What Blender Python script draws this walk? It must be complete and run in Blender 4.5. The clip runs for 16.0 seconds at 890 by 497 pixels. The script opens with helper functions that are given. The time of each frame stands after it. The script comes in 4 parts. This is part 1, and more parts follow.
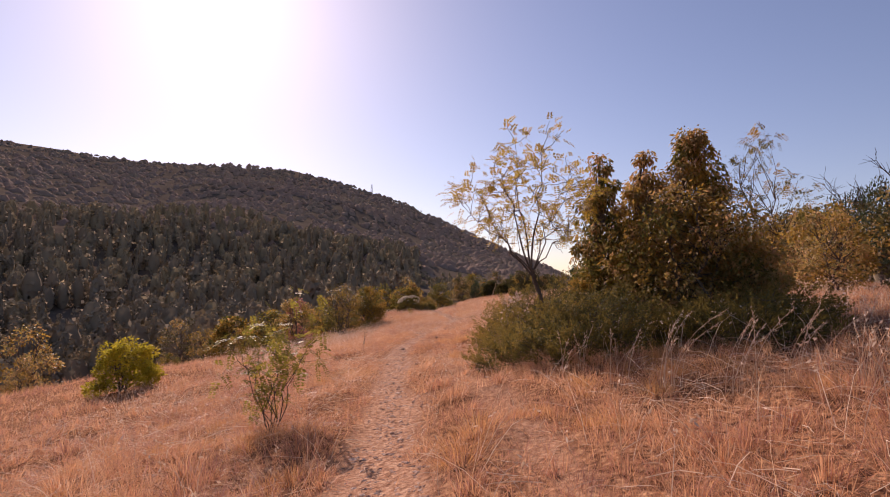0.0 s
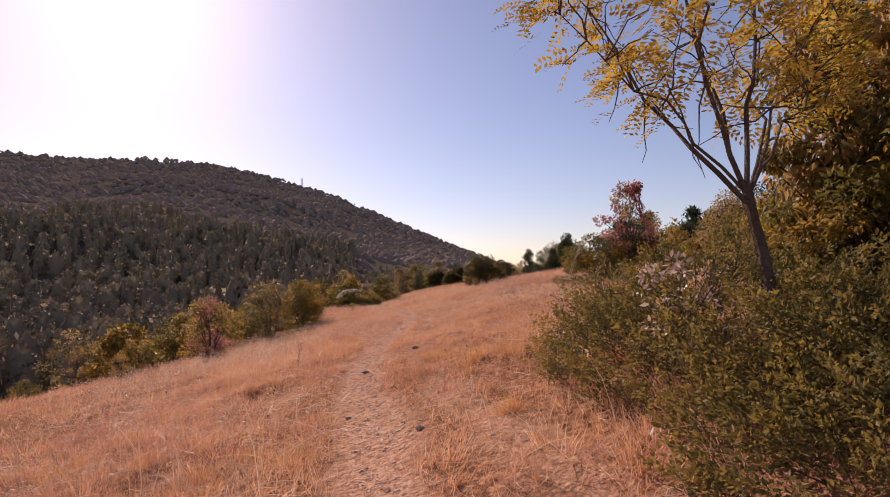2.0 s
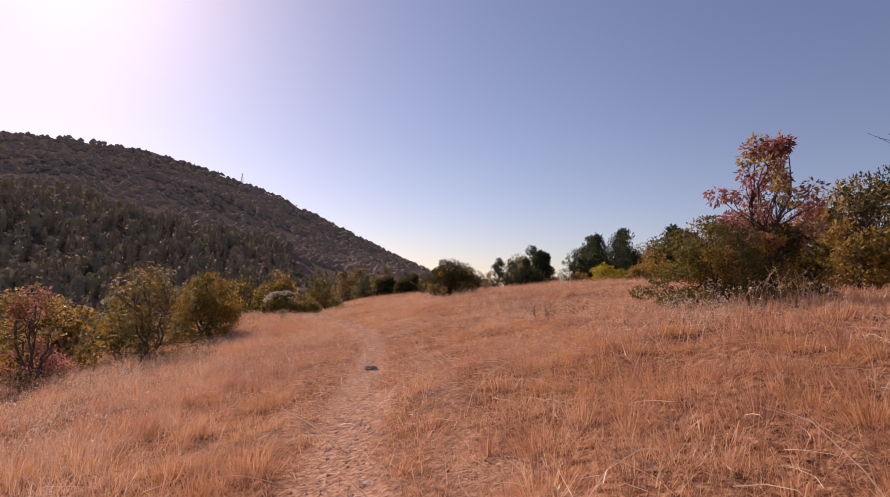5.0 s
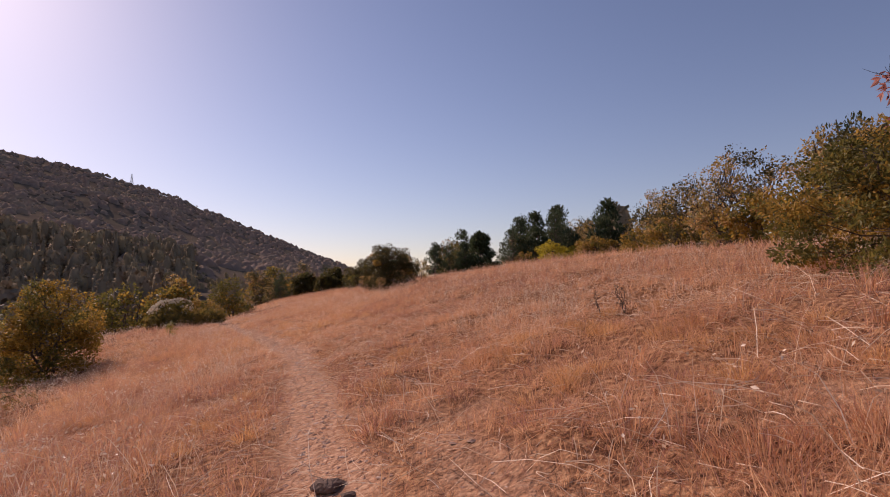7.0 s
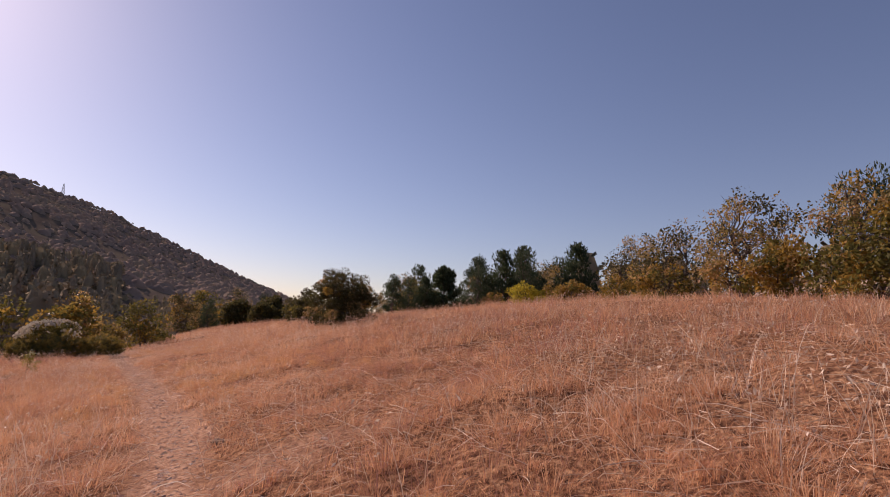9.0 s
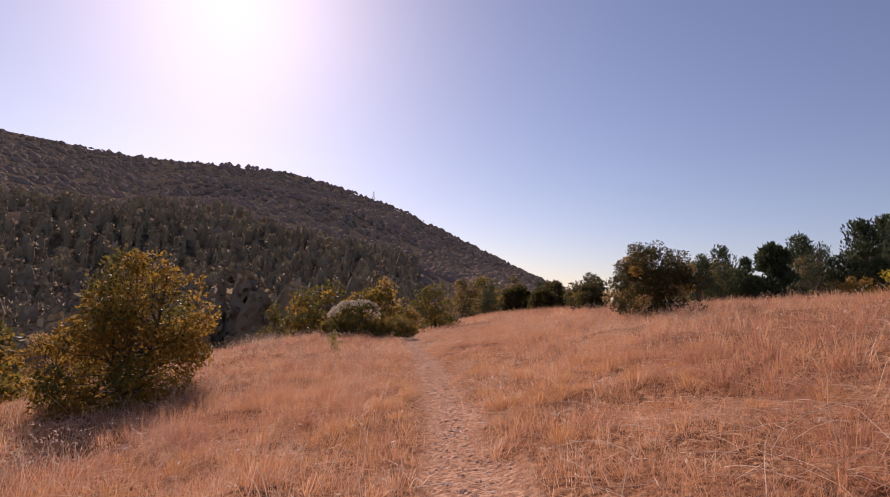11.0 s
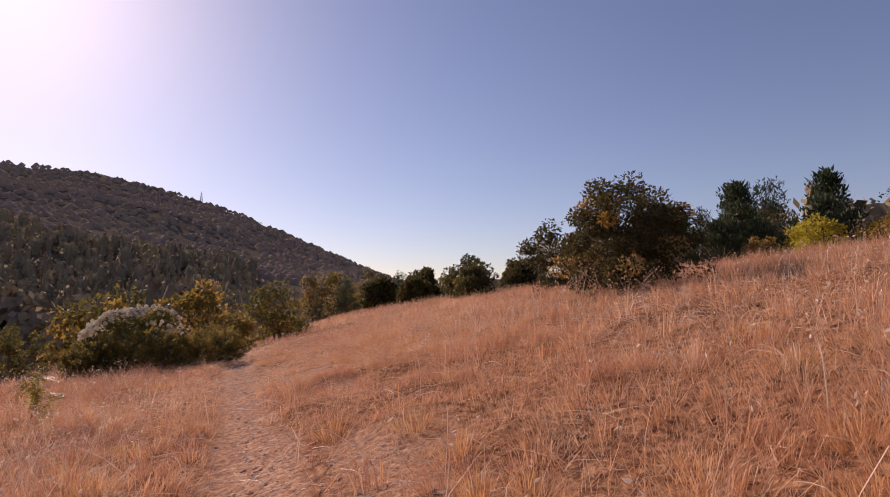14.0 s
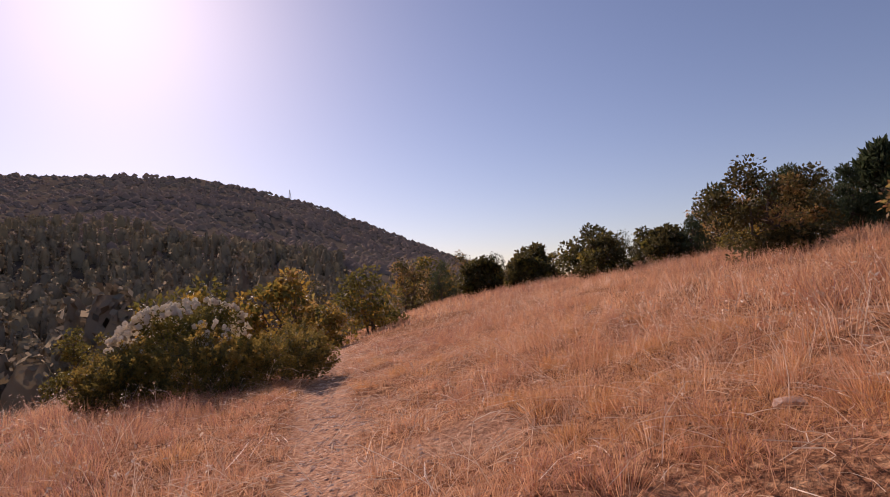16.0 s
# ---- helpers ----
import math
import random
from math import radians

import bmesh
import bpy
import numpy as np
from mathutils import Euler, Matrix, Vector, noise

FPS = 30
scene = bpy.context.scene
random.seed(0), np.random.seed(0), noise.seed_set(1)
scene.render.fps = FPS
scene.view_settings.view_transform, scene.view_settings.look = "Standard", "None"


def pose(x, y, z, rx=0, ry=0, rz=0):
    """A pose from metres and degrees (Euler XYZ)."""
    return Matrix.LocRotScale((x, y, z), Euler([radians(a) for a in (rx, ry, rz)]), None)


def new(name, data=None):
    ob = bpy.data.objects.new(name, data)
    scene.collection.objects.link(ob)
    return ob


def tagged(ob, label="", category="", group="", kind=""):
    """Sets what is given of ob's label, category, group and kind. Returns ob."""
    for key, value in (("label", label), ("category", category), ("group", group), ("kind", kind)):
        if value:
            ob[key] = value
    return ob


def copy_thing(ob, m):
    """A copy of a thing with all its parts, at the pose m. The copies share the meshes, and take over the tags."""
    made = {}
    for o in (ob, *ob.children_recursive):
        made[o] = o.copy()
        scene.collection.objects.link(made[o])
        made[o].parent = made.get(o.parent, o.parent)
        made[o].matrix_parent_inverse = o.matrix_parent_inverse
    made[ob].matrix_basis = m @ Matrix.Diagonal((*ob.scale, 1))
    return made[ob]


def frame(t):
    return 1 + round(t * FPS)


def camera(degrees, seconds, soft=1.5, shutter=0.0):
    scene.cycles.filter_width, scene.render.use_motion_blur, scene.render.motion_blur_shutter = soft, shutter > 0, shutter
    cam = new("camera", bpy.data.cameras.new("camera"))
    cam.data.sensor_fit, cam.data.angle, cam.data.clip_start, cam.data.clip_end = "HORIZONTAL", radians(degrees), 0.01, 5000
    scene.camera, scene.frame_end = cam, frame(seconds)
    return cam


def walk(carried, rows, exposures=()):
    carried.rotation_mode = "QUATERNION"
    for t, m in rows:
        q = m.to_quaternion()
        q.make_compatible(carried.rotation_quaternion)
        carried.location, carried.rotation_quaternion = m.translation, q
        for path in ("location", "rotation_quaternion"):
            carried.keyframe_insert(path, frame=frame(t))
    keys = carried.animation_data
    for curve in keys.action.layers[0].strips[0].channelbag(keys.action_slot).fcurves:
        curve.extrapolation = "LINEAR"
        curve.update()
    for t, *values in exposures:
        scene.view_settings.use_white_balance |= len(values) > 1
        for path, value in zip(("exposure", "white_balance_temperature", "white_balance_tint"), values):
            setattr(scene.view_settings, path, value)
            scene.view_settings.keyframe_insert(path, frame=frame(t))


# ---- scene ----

PATH_ROWS = [
    (0.0, -0.000, -0.000, -0.000, -0.00, 4.00, -1.00),
    (0.5, -0.246, 1.332, -0.059, -5.71, 3.36, 3.09),
    (1.0, -0.443, 2.684, -0.109, -5.42, 3.80, 2.19),
    (1.5, -0.645, 4.042, -0.140, -9.53, 3.42, 3.07),
    (2.0, -0.808, 5.406, -0.233, -7.02, 3.16, 1.19),
    (2.5, -0.964, 6.796, -0.308, -8.76, 2.96, 1.97),
    (3.0, -0.989, 8.196, -0.362, -12.97, 2.98, 3.30),
    (3.5, -1.001, 9.597, -0.405, -17.76, 1.82, 3.18),
    (4.0, -1.086, 10.994, -0.462, -12.49, 3.86, -1.96),
    (6.5, -0.881, 17.952, -0.598, -19.21, 4.61, -1.23),
    (7.0, -0.715, 19.313, -0.636, -22.65, 3.69, 1.70),
    (7.5, -0.518, 20.626, -0.655, -19.22, 5.32, -1.75),
    (8.0, -0.217, 21.882, -0.660, -17.25, 4.46, 3.78),
    (8.5, 0.121, 23.043, -0.663, -40.13, 2.47, 7.40),
    (9.0, 0.300, 24.110, -0.675, -28.79, 8.13, -1.97),
    (9.5, 0.356, 25.143, -0.655, -12.39, 8.10, -8.46),
    (10.0, 0.352, 26.165, -0.673, 6.68, 4.45, -7.00),
    (12.5, 0.212, 32.135, -0.993, -12.26, 6.33, 3.09),
    (13.0, 0.201, 33.364, -1.021, -11.55, 4.70, 2.26),
    (13.5, 0.221, 34.614, -1.067, -17.42, 4.86, 2.24),
    (14.0, 0.257, 35.836, -1.096, -16.60, 5.76, 1.10),
    (14.5, 0.284, 37.104, -1.125, -14.52, 6.54, -1.61),
    (15.0, 0.260, 38.318, -1.148, -5.94, 6.50, -1.41),
    (15.5, 0.120, 39.601, -1.143, -3.77, 7.10, 1.28),
    (16.0, -0.042, 40.867, -1.140, -7.55, 4.47, 3.21),
]
cam = camera(81.1, 16.0, soft=1.0)
walk(cam, [(r[0], pose(r[1], r[2], r[3], 90 + r[5], r[6], r[4])) for r in PATH_ROWS], [(0.0, 0.16, 7150, 36), (4.0, 0.08, 7150, 36), (6.5, -0.08, 7100, 36), (9.0, -0.12, 7000, 36), (10.0, 0.0, 7000, 36), (12.5, -0.05, 7000, 36), (16.0, -0.06, 7000, 36)])

# ---- world and sun: late-day autumn sun ahead and to the left ----
SUN_AZ, SUN_EL = 25.0, 31.0
world = bpy.data.worlds.new("world")
scene.world = world
world.use_nodes = True
wn = world.node_tree
sky = wn.nodes.new("ShaderNodeTexSky")
sky.sky_type = "NISHITA"
sky.sun_disc = False
sky.sun_elevation = radians(SUN_EL)
sky.sun_rotation = radians(-SUN_AZ)
sky.altitude = 500
sky.air_density, sky.dust_density, sky.ozone_density = 1.1, 0.72, 2.5
wn.links.new(sky.outputs[0], wn.nodes["Background"].inputs[0])
wn.nodes["Background"].inputs[1].default_value = 0.10
sun = new("sun", bpy.data.lights.new("sun", "SUN"))
sun.data.energy, sun.data.angle, sun.data.color = 4.5, radians(0.6), (1.0, 0.93, 0.84)
to_sun = Vector((-math.sin(radians(SUN_AZ)) * math.cos(radians(SUN_EL)), math.cos(radians(SUN_AZ)) * math.cos(radians(SUN_EL)), math.sin(radians(SUN_EL))))
sun.rotation_euler = to_sun.to_track_quat("Z", "Y").to_euler()
sun.location = (0, 0, 60)
scene.view_settings.exposure = 0.0


# ---- materials ----
def ramp_material(name, stops, rough=0.8, scale=6.0, island=0.6, translucent=0.0, bump=0.0, bump_scale=40.0, spec=0.2, gain=1.1):
    """A surface whose colour runs along stops, by fine and coarse noise and by the random of each loose piece."""
    m = bpy.data.materials.new(name)
    m.use_nodes = True
    nt = m.node_tree
    n, l = nt.nodes, nt.links
    bsdf = n["Principled BSDF"]
    geo = n.new("ShaderNodeNewGeometry")
    fine = n.new("ShaderNodeTexNoise")
    fine.inputs["Scale"].default_value = scale
    fine.inputs["Detail"].default_value = 6
    coarse = n.new("ShaderNodeTexNoise")
    coarse.inputs["Scale"].default_value = scale * 0.11
    coarse.inputs["Detail"].default_value = 3
    l.new(geo.outputs["Position"], fine.inputs["Vector"])
    l.new(geo.outputs["Position"], coarse.inputs["Vector"])
    add = n.new("ShaderNodeMath")
    add.operation = "ADD"
    l.new(fine.outputs["Fac"], add.inputs[0])
    l.new(coarse.outputs["Fac"], add.inputs[1])
    half = n.new("ShaderNodeMath")
    half.operation = "MULTIPLY_ADD"
    l.new(add.outputs[0], half.inputs[0])
    half.inputs[1].default_value = gain
    half.inputs[2].default_value = 0.5 - gain
    mix = n.new("ShaderNodeMix")
    mix.inputs["Factor"].default_value = island
    l.new(half.outputs[0], mix.inputs["A"])
    l.new(geo.outputs["Random Per Island"], mix.inputs["B"])
    ramp = n.new("ShaderNodeValToRGB")
    el = ramp.color_ramp.elements
    while len(el) < len(stops):
        el.new(0.5)
    for e, (p, c) in zip(el, stops):
        e.position, e.color = p, (*c, 1)
    l.new(mix.outputs["Result"], ramp.inputs["Fac"])
    l.new(ramp.outputs["Color"], bsdf.inputs["Base Color"])
    bsdf.inputs["Roughness"].default_value = rough
    bsdf.inputs["Specular IOR Level"].default_value = spec
    if bump:
        bn = n.new("ShaderNodeTexNoise")
        bn.inputs["Scale"].default_value = bump_scale
        bn.inputs["Detail"].default_value = 8
        l.new(geo.outputs["Position"], bn.inputs["Vector"])
        bp = n.new("ShaderNodeBump")
        bp.inputs["Strength"].default_value = bump
        bp.inputs["Distance"].default_value = 0.05
        l.new(bn.outputs["Fac"], bp.inputs["Height"])
        l.new(bp.outputs["Normal"], bsdf.inputs["Normal"])
    if translucent:
        tr = n.new("ShaderNodeBsdfTranslucent")
        l.new(ramp.outputs["Color"], tr.inputs["Color"])
        ms = n.new("ShaderNodeMixShader")
        ms.inputs["Fac"].default_value = translucent
        l.new(bsdf.outputs[0], ms.inputs[1])
        l.new(tr.outputs[0], ms.inputs[2])
        l.new(ms.outputs[0], n["Material Output"].inputs["Surface"])
    return m


GRASS = ramp_material("dry_grass", [(0.0, (0.278, 0.129, 0.106)), (0.24, (0.498, 0.248, 0.176)), (0.5, (0.700, 0.367, 0.181)), (0.76, (0.786, 0.468, 0.262)), (1.0, (0.892, 0.707, 0.553))], 0.55, 1.9, 0.56, 0.48, gain=2.0)
GOLD_GRASS = ramp_material("golden_grass", [(0.0, (0.372, 0.180, 0.087)), (0.4, (0.688, 0.352, 0.139)), (0.75, (0.800, 0.469, 0.206)), (1.0, (0.865, 0.650, 0.463))], 0.5, 2.4, 0.6, 0.45, gain=1.6)
STRAW = ramp_material("straw", [(0.1, (0.62, 0.40, 0.24)), (0.9, (0.90, 0.74, 0.56))], 0.5, 4, 0.7, 0.25)
LEAF_GOLD = ramp_material("leaf_gold", [(0.0, (0.22, 0.20, 0.04)), (0.35, (0.46, 0.33, 0.05)), (0.7, (0.62, 0.40, 0.06)), (1.0, (0.55, 0.22, 0.06))], 0.55, 1.5, 0.7, 0.45)
LEAF_BROWN = ramp_material("leaf_brown", [(0.0, (0.15, 0.135, 0.045)), (0.4, (0.33, 0.24, 0.075)), (0.75, (0.52, 0.29, 0.11)), (1.0, (0.66, 0.36, 0.17))], 0.45, 1.2, 0.6, 0.55, spec=0.4)
LEAF_PALE = ramp_material("leaf_pale", [(0.0, (0.42, 0.27, 0.20)), (1.0, (0.78, 0.62, 0.50))], 0.4, 2.0, 0.7, 0.35, spec=0.4)
LEAF_OLIVE = ramp_material("leaf_olive", [(0.0, (0.060, 0.064, 0.018)), (0.45, (0.148, 0.130, 0.032)), (0.8, (0.275, 0.200, 0.045)), (1.0, (0.43, 0.285, 0.062))], 0.55, 0.9, 0.55, 0.45)
LEAF_DARK = ramp_material("leaf_dark", [(0.0, (0.035, 0.036, 0.014)), (0.45, (0.085, 0.075, 0.026)), (0.8, (0.14, 0.105, 0.034)), (1.0, (0.21, 0.14, 0.045))], 0.55, 0.9, 0.55, 0.42)
LEAF_FRESH = ramp_material("leaf_fresh", [(0.0, (0.14, 0.14, 0.03)), (0.5, (0.30, 0.25, 0.045)), (1.0, (0.50, 0.37, 0.07))], 0.5, 1.5, 0.6, 0.5)
LEAF_OCHRE = ramp_material("leaf_ochre", [(0.0, (0.150, 0.100, 0.025)), (0.4, (0.325, 0.200, 0.037)), (0.8, (0.475, 0.275, 0.056)), (1.0, (0.525, 0.225, 0.062))], 0.55, 0.8, 0.55, 0.5)
LEAF_RED = ramp_material("leaf_red", [(0.0, (0.24, 0.085, 0.075)), (0.5, (0.46, 0.18, 0.14)), (1.0, (0.60, 0.31, 0.23))], 0.5, 1.5, 0.65, 0.5)
LEAF_YELLOW = ramp_material("leaf_yellow", [(0.0, (0.32, 0.27, 0.025)), (0.6, (0.55, 0.44, 0.04)), (1.0, (0.66, 0.52, 0.08))], 0.55, 1.0, 0.6, 0.45)
JUNIPER = ramp_material("juniper_needles", [(0.0, (0.055, 0.055, 0.022)), (0.45, (0.135, 0.12, 0.038)), (1.0, (0.26, 0.20, 0.06))], 0.6, 3.0, 0.3, 0.3, gain=1.6)
JUNIPER_TIP = ramp_material("juniper_tips", [(0.0, (0.094, 0.081, 0.023)), (0.45, (0.242, 0.178, 0.044)), (0.8, (0.362, 0.242, 0.057)), (1.0, (0.416, 0.255, 0.067))], 0.6, 3.0, 0.3, 0.45, gain=1.9)
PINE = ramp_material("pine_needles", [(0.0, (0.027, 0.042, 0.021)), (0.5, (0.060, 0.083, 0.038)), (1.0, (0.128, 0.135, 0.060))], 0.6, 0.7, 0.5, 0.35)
# far foliage: base colours paled and greyed for distance haze, most on the hill
HAZY_WOODS = ramp_material("hazy_far_woods", [(0.0, (0.231, 0.185, 0.129)), (0.45, (0.282, 0.224, 0.144)), (0.75, (0.317, 0.249, 0.144)), (1.0, (0.364, 0.274, 0.139))], 0.95, 0.05, 0.3, 0.15, spec=0.0)
HAZY_PINE = ramp_material("hazy_far_pine", [(0.0, (0.205, 0.165, 0.122)), (0.5, (0.248, 0.201, 0.140)), (1.0, (0.291, 0.236, 0.147))], 0.95, 0.08, 0.3, 0.1, spec=0.0)
HAZY_HILL_WOODS = ramp_material("hazy_hill_woods", [(0.0, (0.333, 0.247, 0.207)), (0.5, (0.402, 0.301, 0.239)), (0.8, (0.414, 0.328, 0.224)), (1.0, (0.437, 0.356, 0.224))], 0.95, 0.012, 0.2, 0.4, spec=0.0)
BARK = ramp_material("bark", [(0.1, (0.07, 0.05, 0.038)), (0.9, (0.17, 0.13, 0.10))], 0.9, 30, 0.1, 0, 0.5, 60)
STONE = ramp_material("stone", [(0.1, (0.27, 0.155, 0.11)), (0.6, (0.45, 0.285, 0.205)), (0.95, (0.60, 0.44, 0.34))], 0.95, 9, 0.7, 0, 0.3, 50, spec=0.05)
DARK_STONE = ramp_material("dark_stone", [(0.1, (0.085, 0.052, 0.04)), (0.9, (0.18, 0.12, 0.09))], 0.9, 12, 0.2, 0, 0.5, 40, spec=0.1)
FLOWER = ramp_material("clematis_fluff", [(0.0, (0.60, 0.52, 0.40)), (1.0, (0.84, 0.78, 0.66))], 0.8, 5, 0.6, 0.6)
STEEL = ramp_material("painted_steel", [(0.1, (0.30, 0.30, 0.31)), (0.9, (0.45, 0.44, 0.44))], 0.5, 3, 0.1)


# ---- shape of the land ----
TRAIL_Y = np.array([-15, 3.5, 5.4, 9, 12, 14, 17, 22, 25, 30, 35, 39, 42, 45.5, 50, 55, 62, 75, 170.0])
TRAIL_X = np.array([-0.3, -0.47, -0.55, -0.85, -1.05, -1.12, -0.92, -0.3, 0.15, 0.62, 0.45, 0.15, -0.15, -0.52, -1.0, -1.2, -1.6, -2.6, 2.0])
AXIS_Y = np.array([-15, 0, 4, 11, 18, 22, 24, 26, 32, 37, 41, 75, 170.0])
AXIS_X = np.array([0, 0, -0.65, -1.09, -0.88, -0.2, 0.3, 0.35, 0.21, 0.28, -0.04, -0.8, 8.0])
LAND_U = np.array([-60, -30, -14, -6, 0, 6, 14, 30, 60.0])
LAND_Y = np.array([-15, 5, 20, 35, 50, 65, 85, 120, 170.0])
LAND_Z = np.array([
    [-16.58, -8.24, -3.79, -1.77, -0.37, 0.71, 2.02, 4.60, 9.91],
    [-17.68, -8.86, -4.32, -2.67, -1.46, -0.32, 0.53, 2.43, 6.54],
    [-18.59, -9.24, -3.84, -2.95, -1.80, -0.52, -0.42, 0.90, 4.10],
    [-19.68, -9.90, -5.09, -3.25, -2.26, -0.78, 0.46, 0.17, 2.18],
    [-20.87, -10.69, -5.59, -2.65, -2.55, -1.33, -0.04, 0.33, 1.38],
    [-21.97, -11.77, -6.84, -4.52, -3.12, -1.54, -0.51, 0.32, 1.19],
    [-22.87, -13.22, -7.98, -5.46, -3.79, -1.99, -1.04, 0.29, 1.20],
    [-21.72, -14.74, -9.23, -6.54, -4.85, -3.40, -1.98, 0.47, 1.71],
    [-14.75, -12.24, -9.79, -8.03, -6.62, -5.22, -3.54, -0.51, 5.21],
])
RIDGE_AZ = np.array([-180, -60, -25, -14, -10.8, -8.4, -4.9, -0.5, 4.2, 8.3, 11.7, 17, 22.5, 28.4, 34, 40, 44.2, 46.3, 50, 75, 120, 180.0])
RIDGE_EL = np.array([-2, -2, -1.5, 0.6, 2.3, 3.1, 4.7, 6.6, 8.7, 9.9, 10.8, 11.7, 11.9, 11.2, 11.2, 11.2, 11.5, 12.1, 12.7, 12, 4, -2.0])


def vnoise(x, y, scale, seed=0):
    """Smooth value noise in 0..1 over the plan."""
    x, y = np.asarray(x) / scale, np.asarray(y) / scale
    i, j = np.floor(x), np.floor(y)
    a, b = x - i, y - j
    a, b = a * a * (3 - 2 * a), b * b * (3 - 2 * b)

    def h(p, q):
        s = np.sin(p * 127.1 + q * 311.7 + seed * 74.7) * 43758.5453
        return s - np.floor(s)
    return (h(i, j) * (1 - a) + h(i + 1, j) * a) * (1 - b) + (h(i, j + 1) * (1 - a) + h(i + 1, j + 1) * a) * b


def land_raw(x, y):
    u = np.clip(x - np.interp(y, AXIS_Y, AXIS_X), LAND_U[0], LAND_U[-1])
    v = np.clip(y, LAND_Y[0], LAND_Y[-1])
    i = np.clip(np.searchsorted(LAND_U, u) - 1, 0, len(LAND_U) - 2)
    j = np.clip(np.searchsorted(LAND_Y, v) - 1, 0, len(LAND_Y) - 2)
    a = (u - LAND_U[i]) / (LAND_U[i + 1] - LAND_U[i])
    b = (v - LAND_Y[j]) / (LAND_Y[j + 1] - LAND_Y[j])
    return (LAND_Z[j, i] * (1 - a) + LAND_Z[j, i + 1] * a) * (1 - b) + (LAND_Z[j + 1, i] * (1 - a) + LAND_Z[j + 1, i + 1] * a) * b


def smooth(a, b, x):
    t = np.clip((x - a) / (b - a), 0, 1)
    return t * t * (3 - 2 * t)


def ground(x, y, detail=True):
    """Height of the land: the meadow near by, the valley and the wooded mountain far off."""
    x, y = np.asarray(x, float), np.asarray(y, float)
    z = 0
    for du in (-2.0, 0, 2.0):
        for dv in (-2.5, 0, 2.5):
            z = z + land_raw(x + du, y + dv) / 9
    r = np.hypot(x, y)
    az = np.degrees(np.arctan2(-x, y))
    el = np.interp(az, RIDGE_AZ, RIDGE_EL)
    side = smooth(-8, 18, az)
    low = np.interp(r, [0, 110, 150, 200, 330, 560, 900], [-11, -11, -7.5, -3.5, 0, 0, 0])
    part = np.interp(r, [0, 200, 330, 560, 900, 1200], [0, 0.05, 0.38, 0.7, 1, 1])
    angle = low * side - 1.8 * (1 - side) * smooth(900, 300, r) + part * (el + 0.12)
    far = np.tan(np.radians(angle)) * np.minimum(r, 900)
    far = far - np.clip(r - 900, 0, 700) * 0.25 * (el > 0)
    far = far + (vnoise(x, y, 90, 3) - 0.5) * 18 * smooth(250, 450, r) * smooth(860, 600, r)
    w = smooth(75, 150, r)
    z = z * (1 - w) + far * w
    if detail:
        near = smooth(60, 30, np.hypot(x - 0, y - 28))
        d = np.abs(x - np.interp(y, TRAIL_Y, TRAIL_X))
        z = z - 0.05 * smooth(0.55, 0.2, d) * near
        z = z + ((vnoise(x, y, 1.3, 7) - 0.5) * 0.09 + (vnoise(x, y, 0.55, 8) - 0.5) * 0.13) * near * smooth(0.1, 0.9, d)
        z = z + ((vnoise(x, y, 0.16, 9) - 0.5) * 0.012) * near
    return z


def mesh_of(name, verts, faces, material, parent=None, label="", flat=True):
    """A mesh object from arrays of vertices and of triangles or quads."""
    me = bpy.data.meshes.new(name)
    verts, faces = np.asarray(verts, np.float32), np.asarray(faces, np.int32)
    k = faces.shape[1]
    me.vertices.add(len(verts))
    me.vertices.foreach_set("co", verts.ravel())
    me.loops.add(faces.size)
    me.loops.foreach_set("vertex_index", faces.ravel())
    me.polygons.add(len(faces))
    me.polygons.foreach_set("loop_start", np.arange(0, faces.size, k, dtype=np.int32))
    me.polygons.foreach_set("use_smooth", np.full(len(faces), not flat))
    me.materials.append(material)
    me.update(calc_edges=True)
    ob = new(name, me)
    if parent:
        ob.parent = parent
    if label:
        ob["label"] = label
    return ob


def spaced(lo, hi, a, b, fine, growth, limit):
    """Coordinates with a fine middle and ever wider steps out to lo and hi."""
    mid = list(np.arange(a, b + fine / 2, fine))
    s, v = fine, mid[-1]
    while v < hi:
        s = min(s * growth, limit)
        v += s
        mid.append(v)
    s, v, left = fine, mid[0], []
    while v > lo:
        s = min(s * growth, limit)
        v -= s
        left.append(v)
    return np.array(left[::-1] + mid)


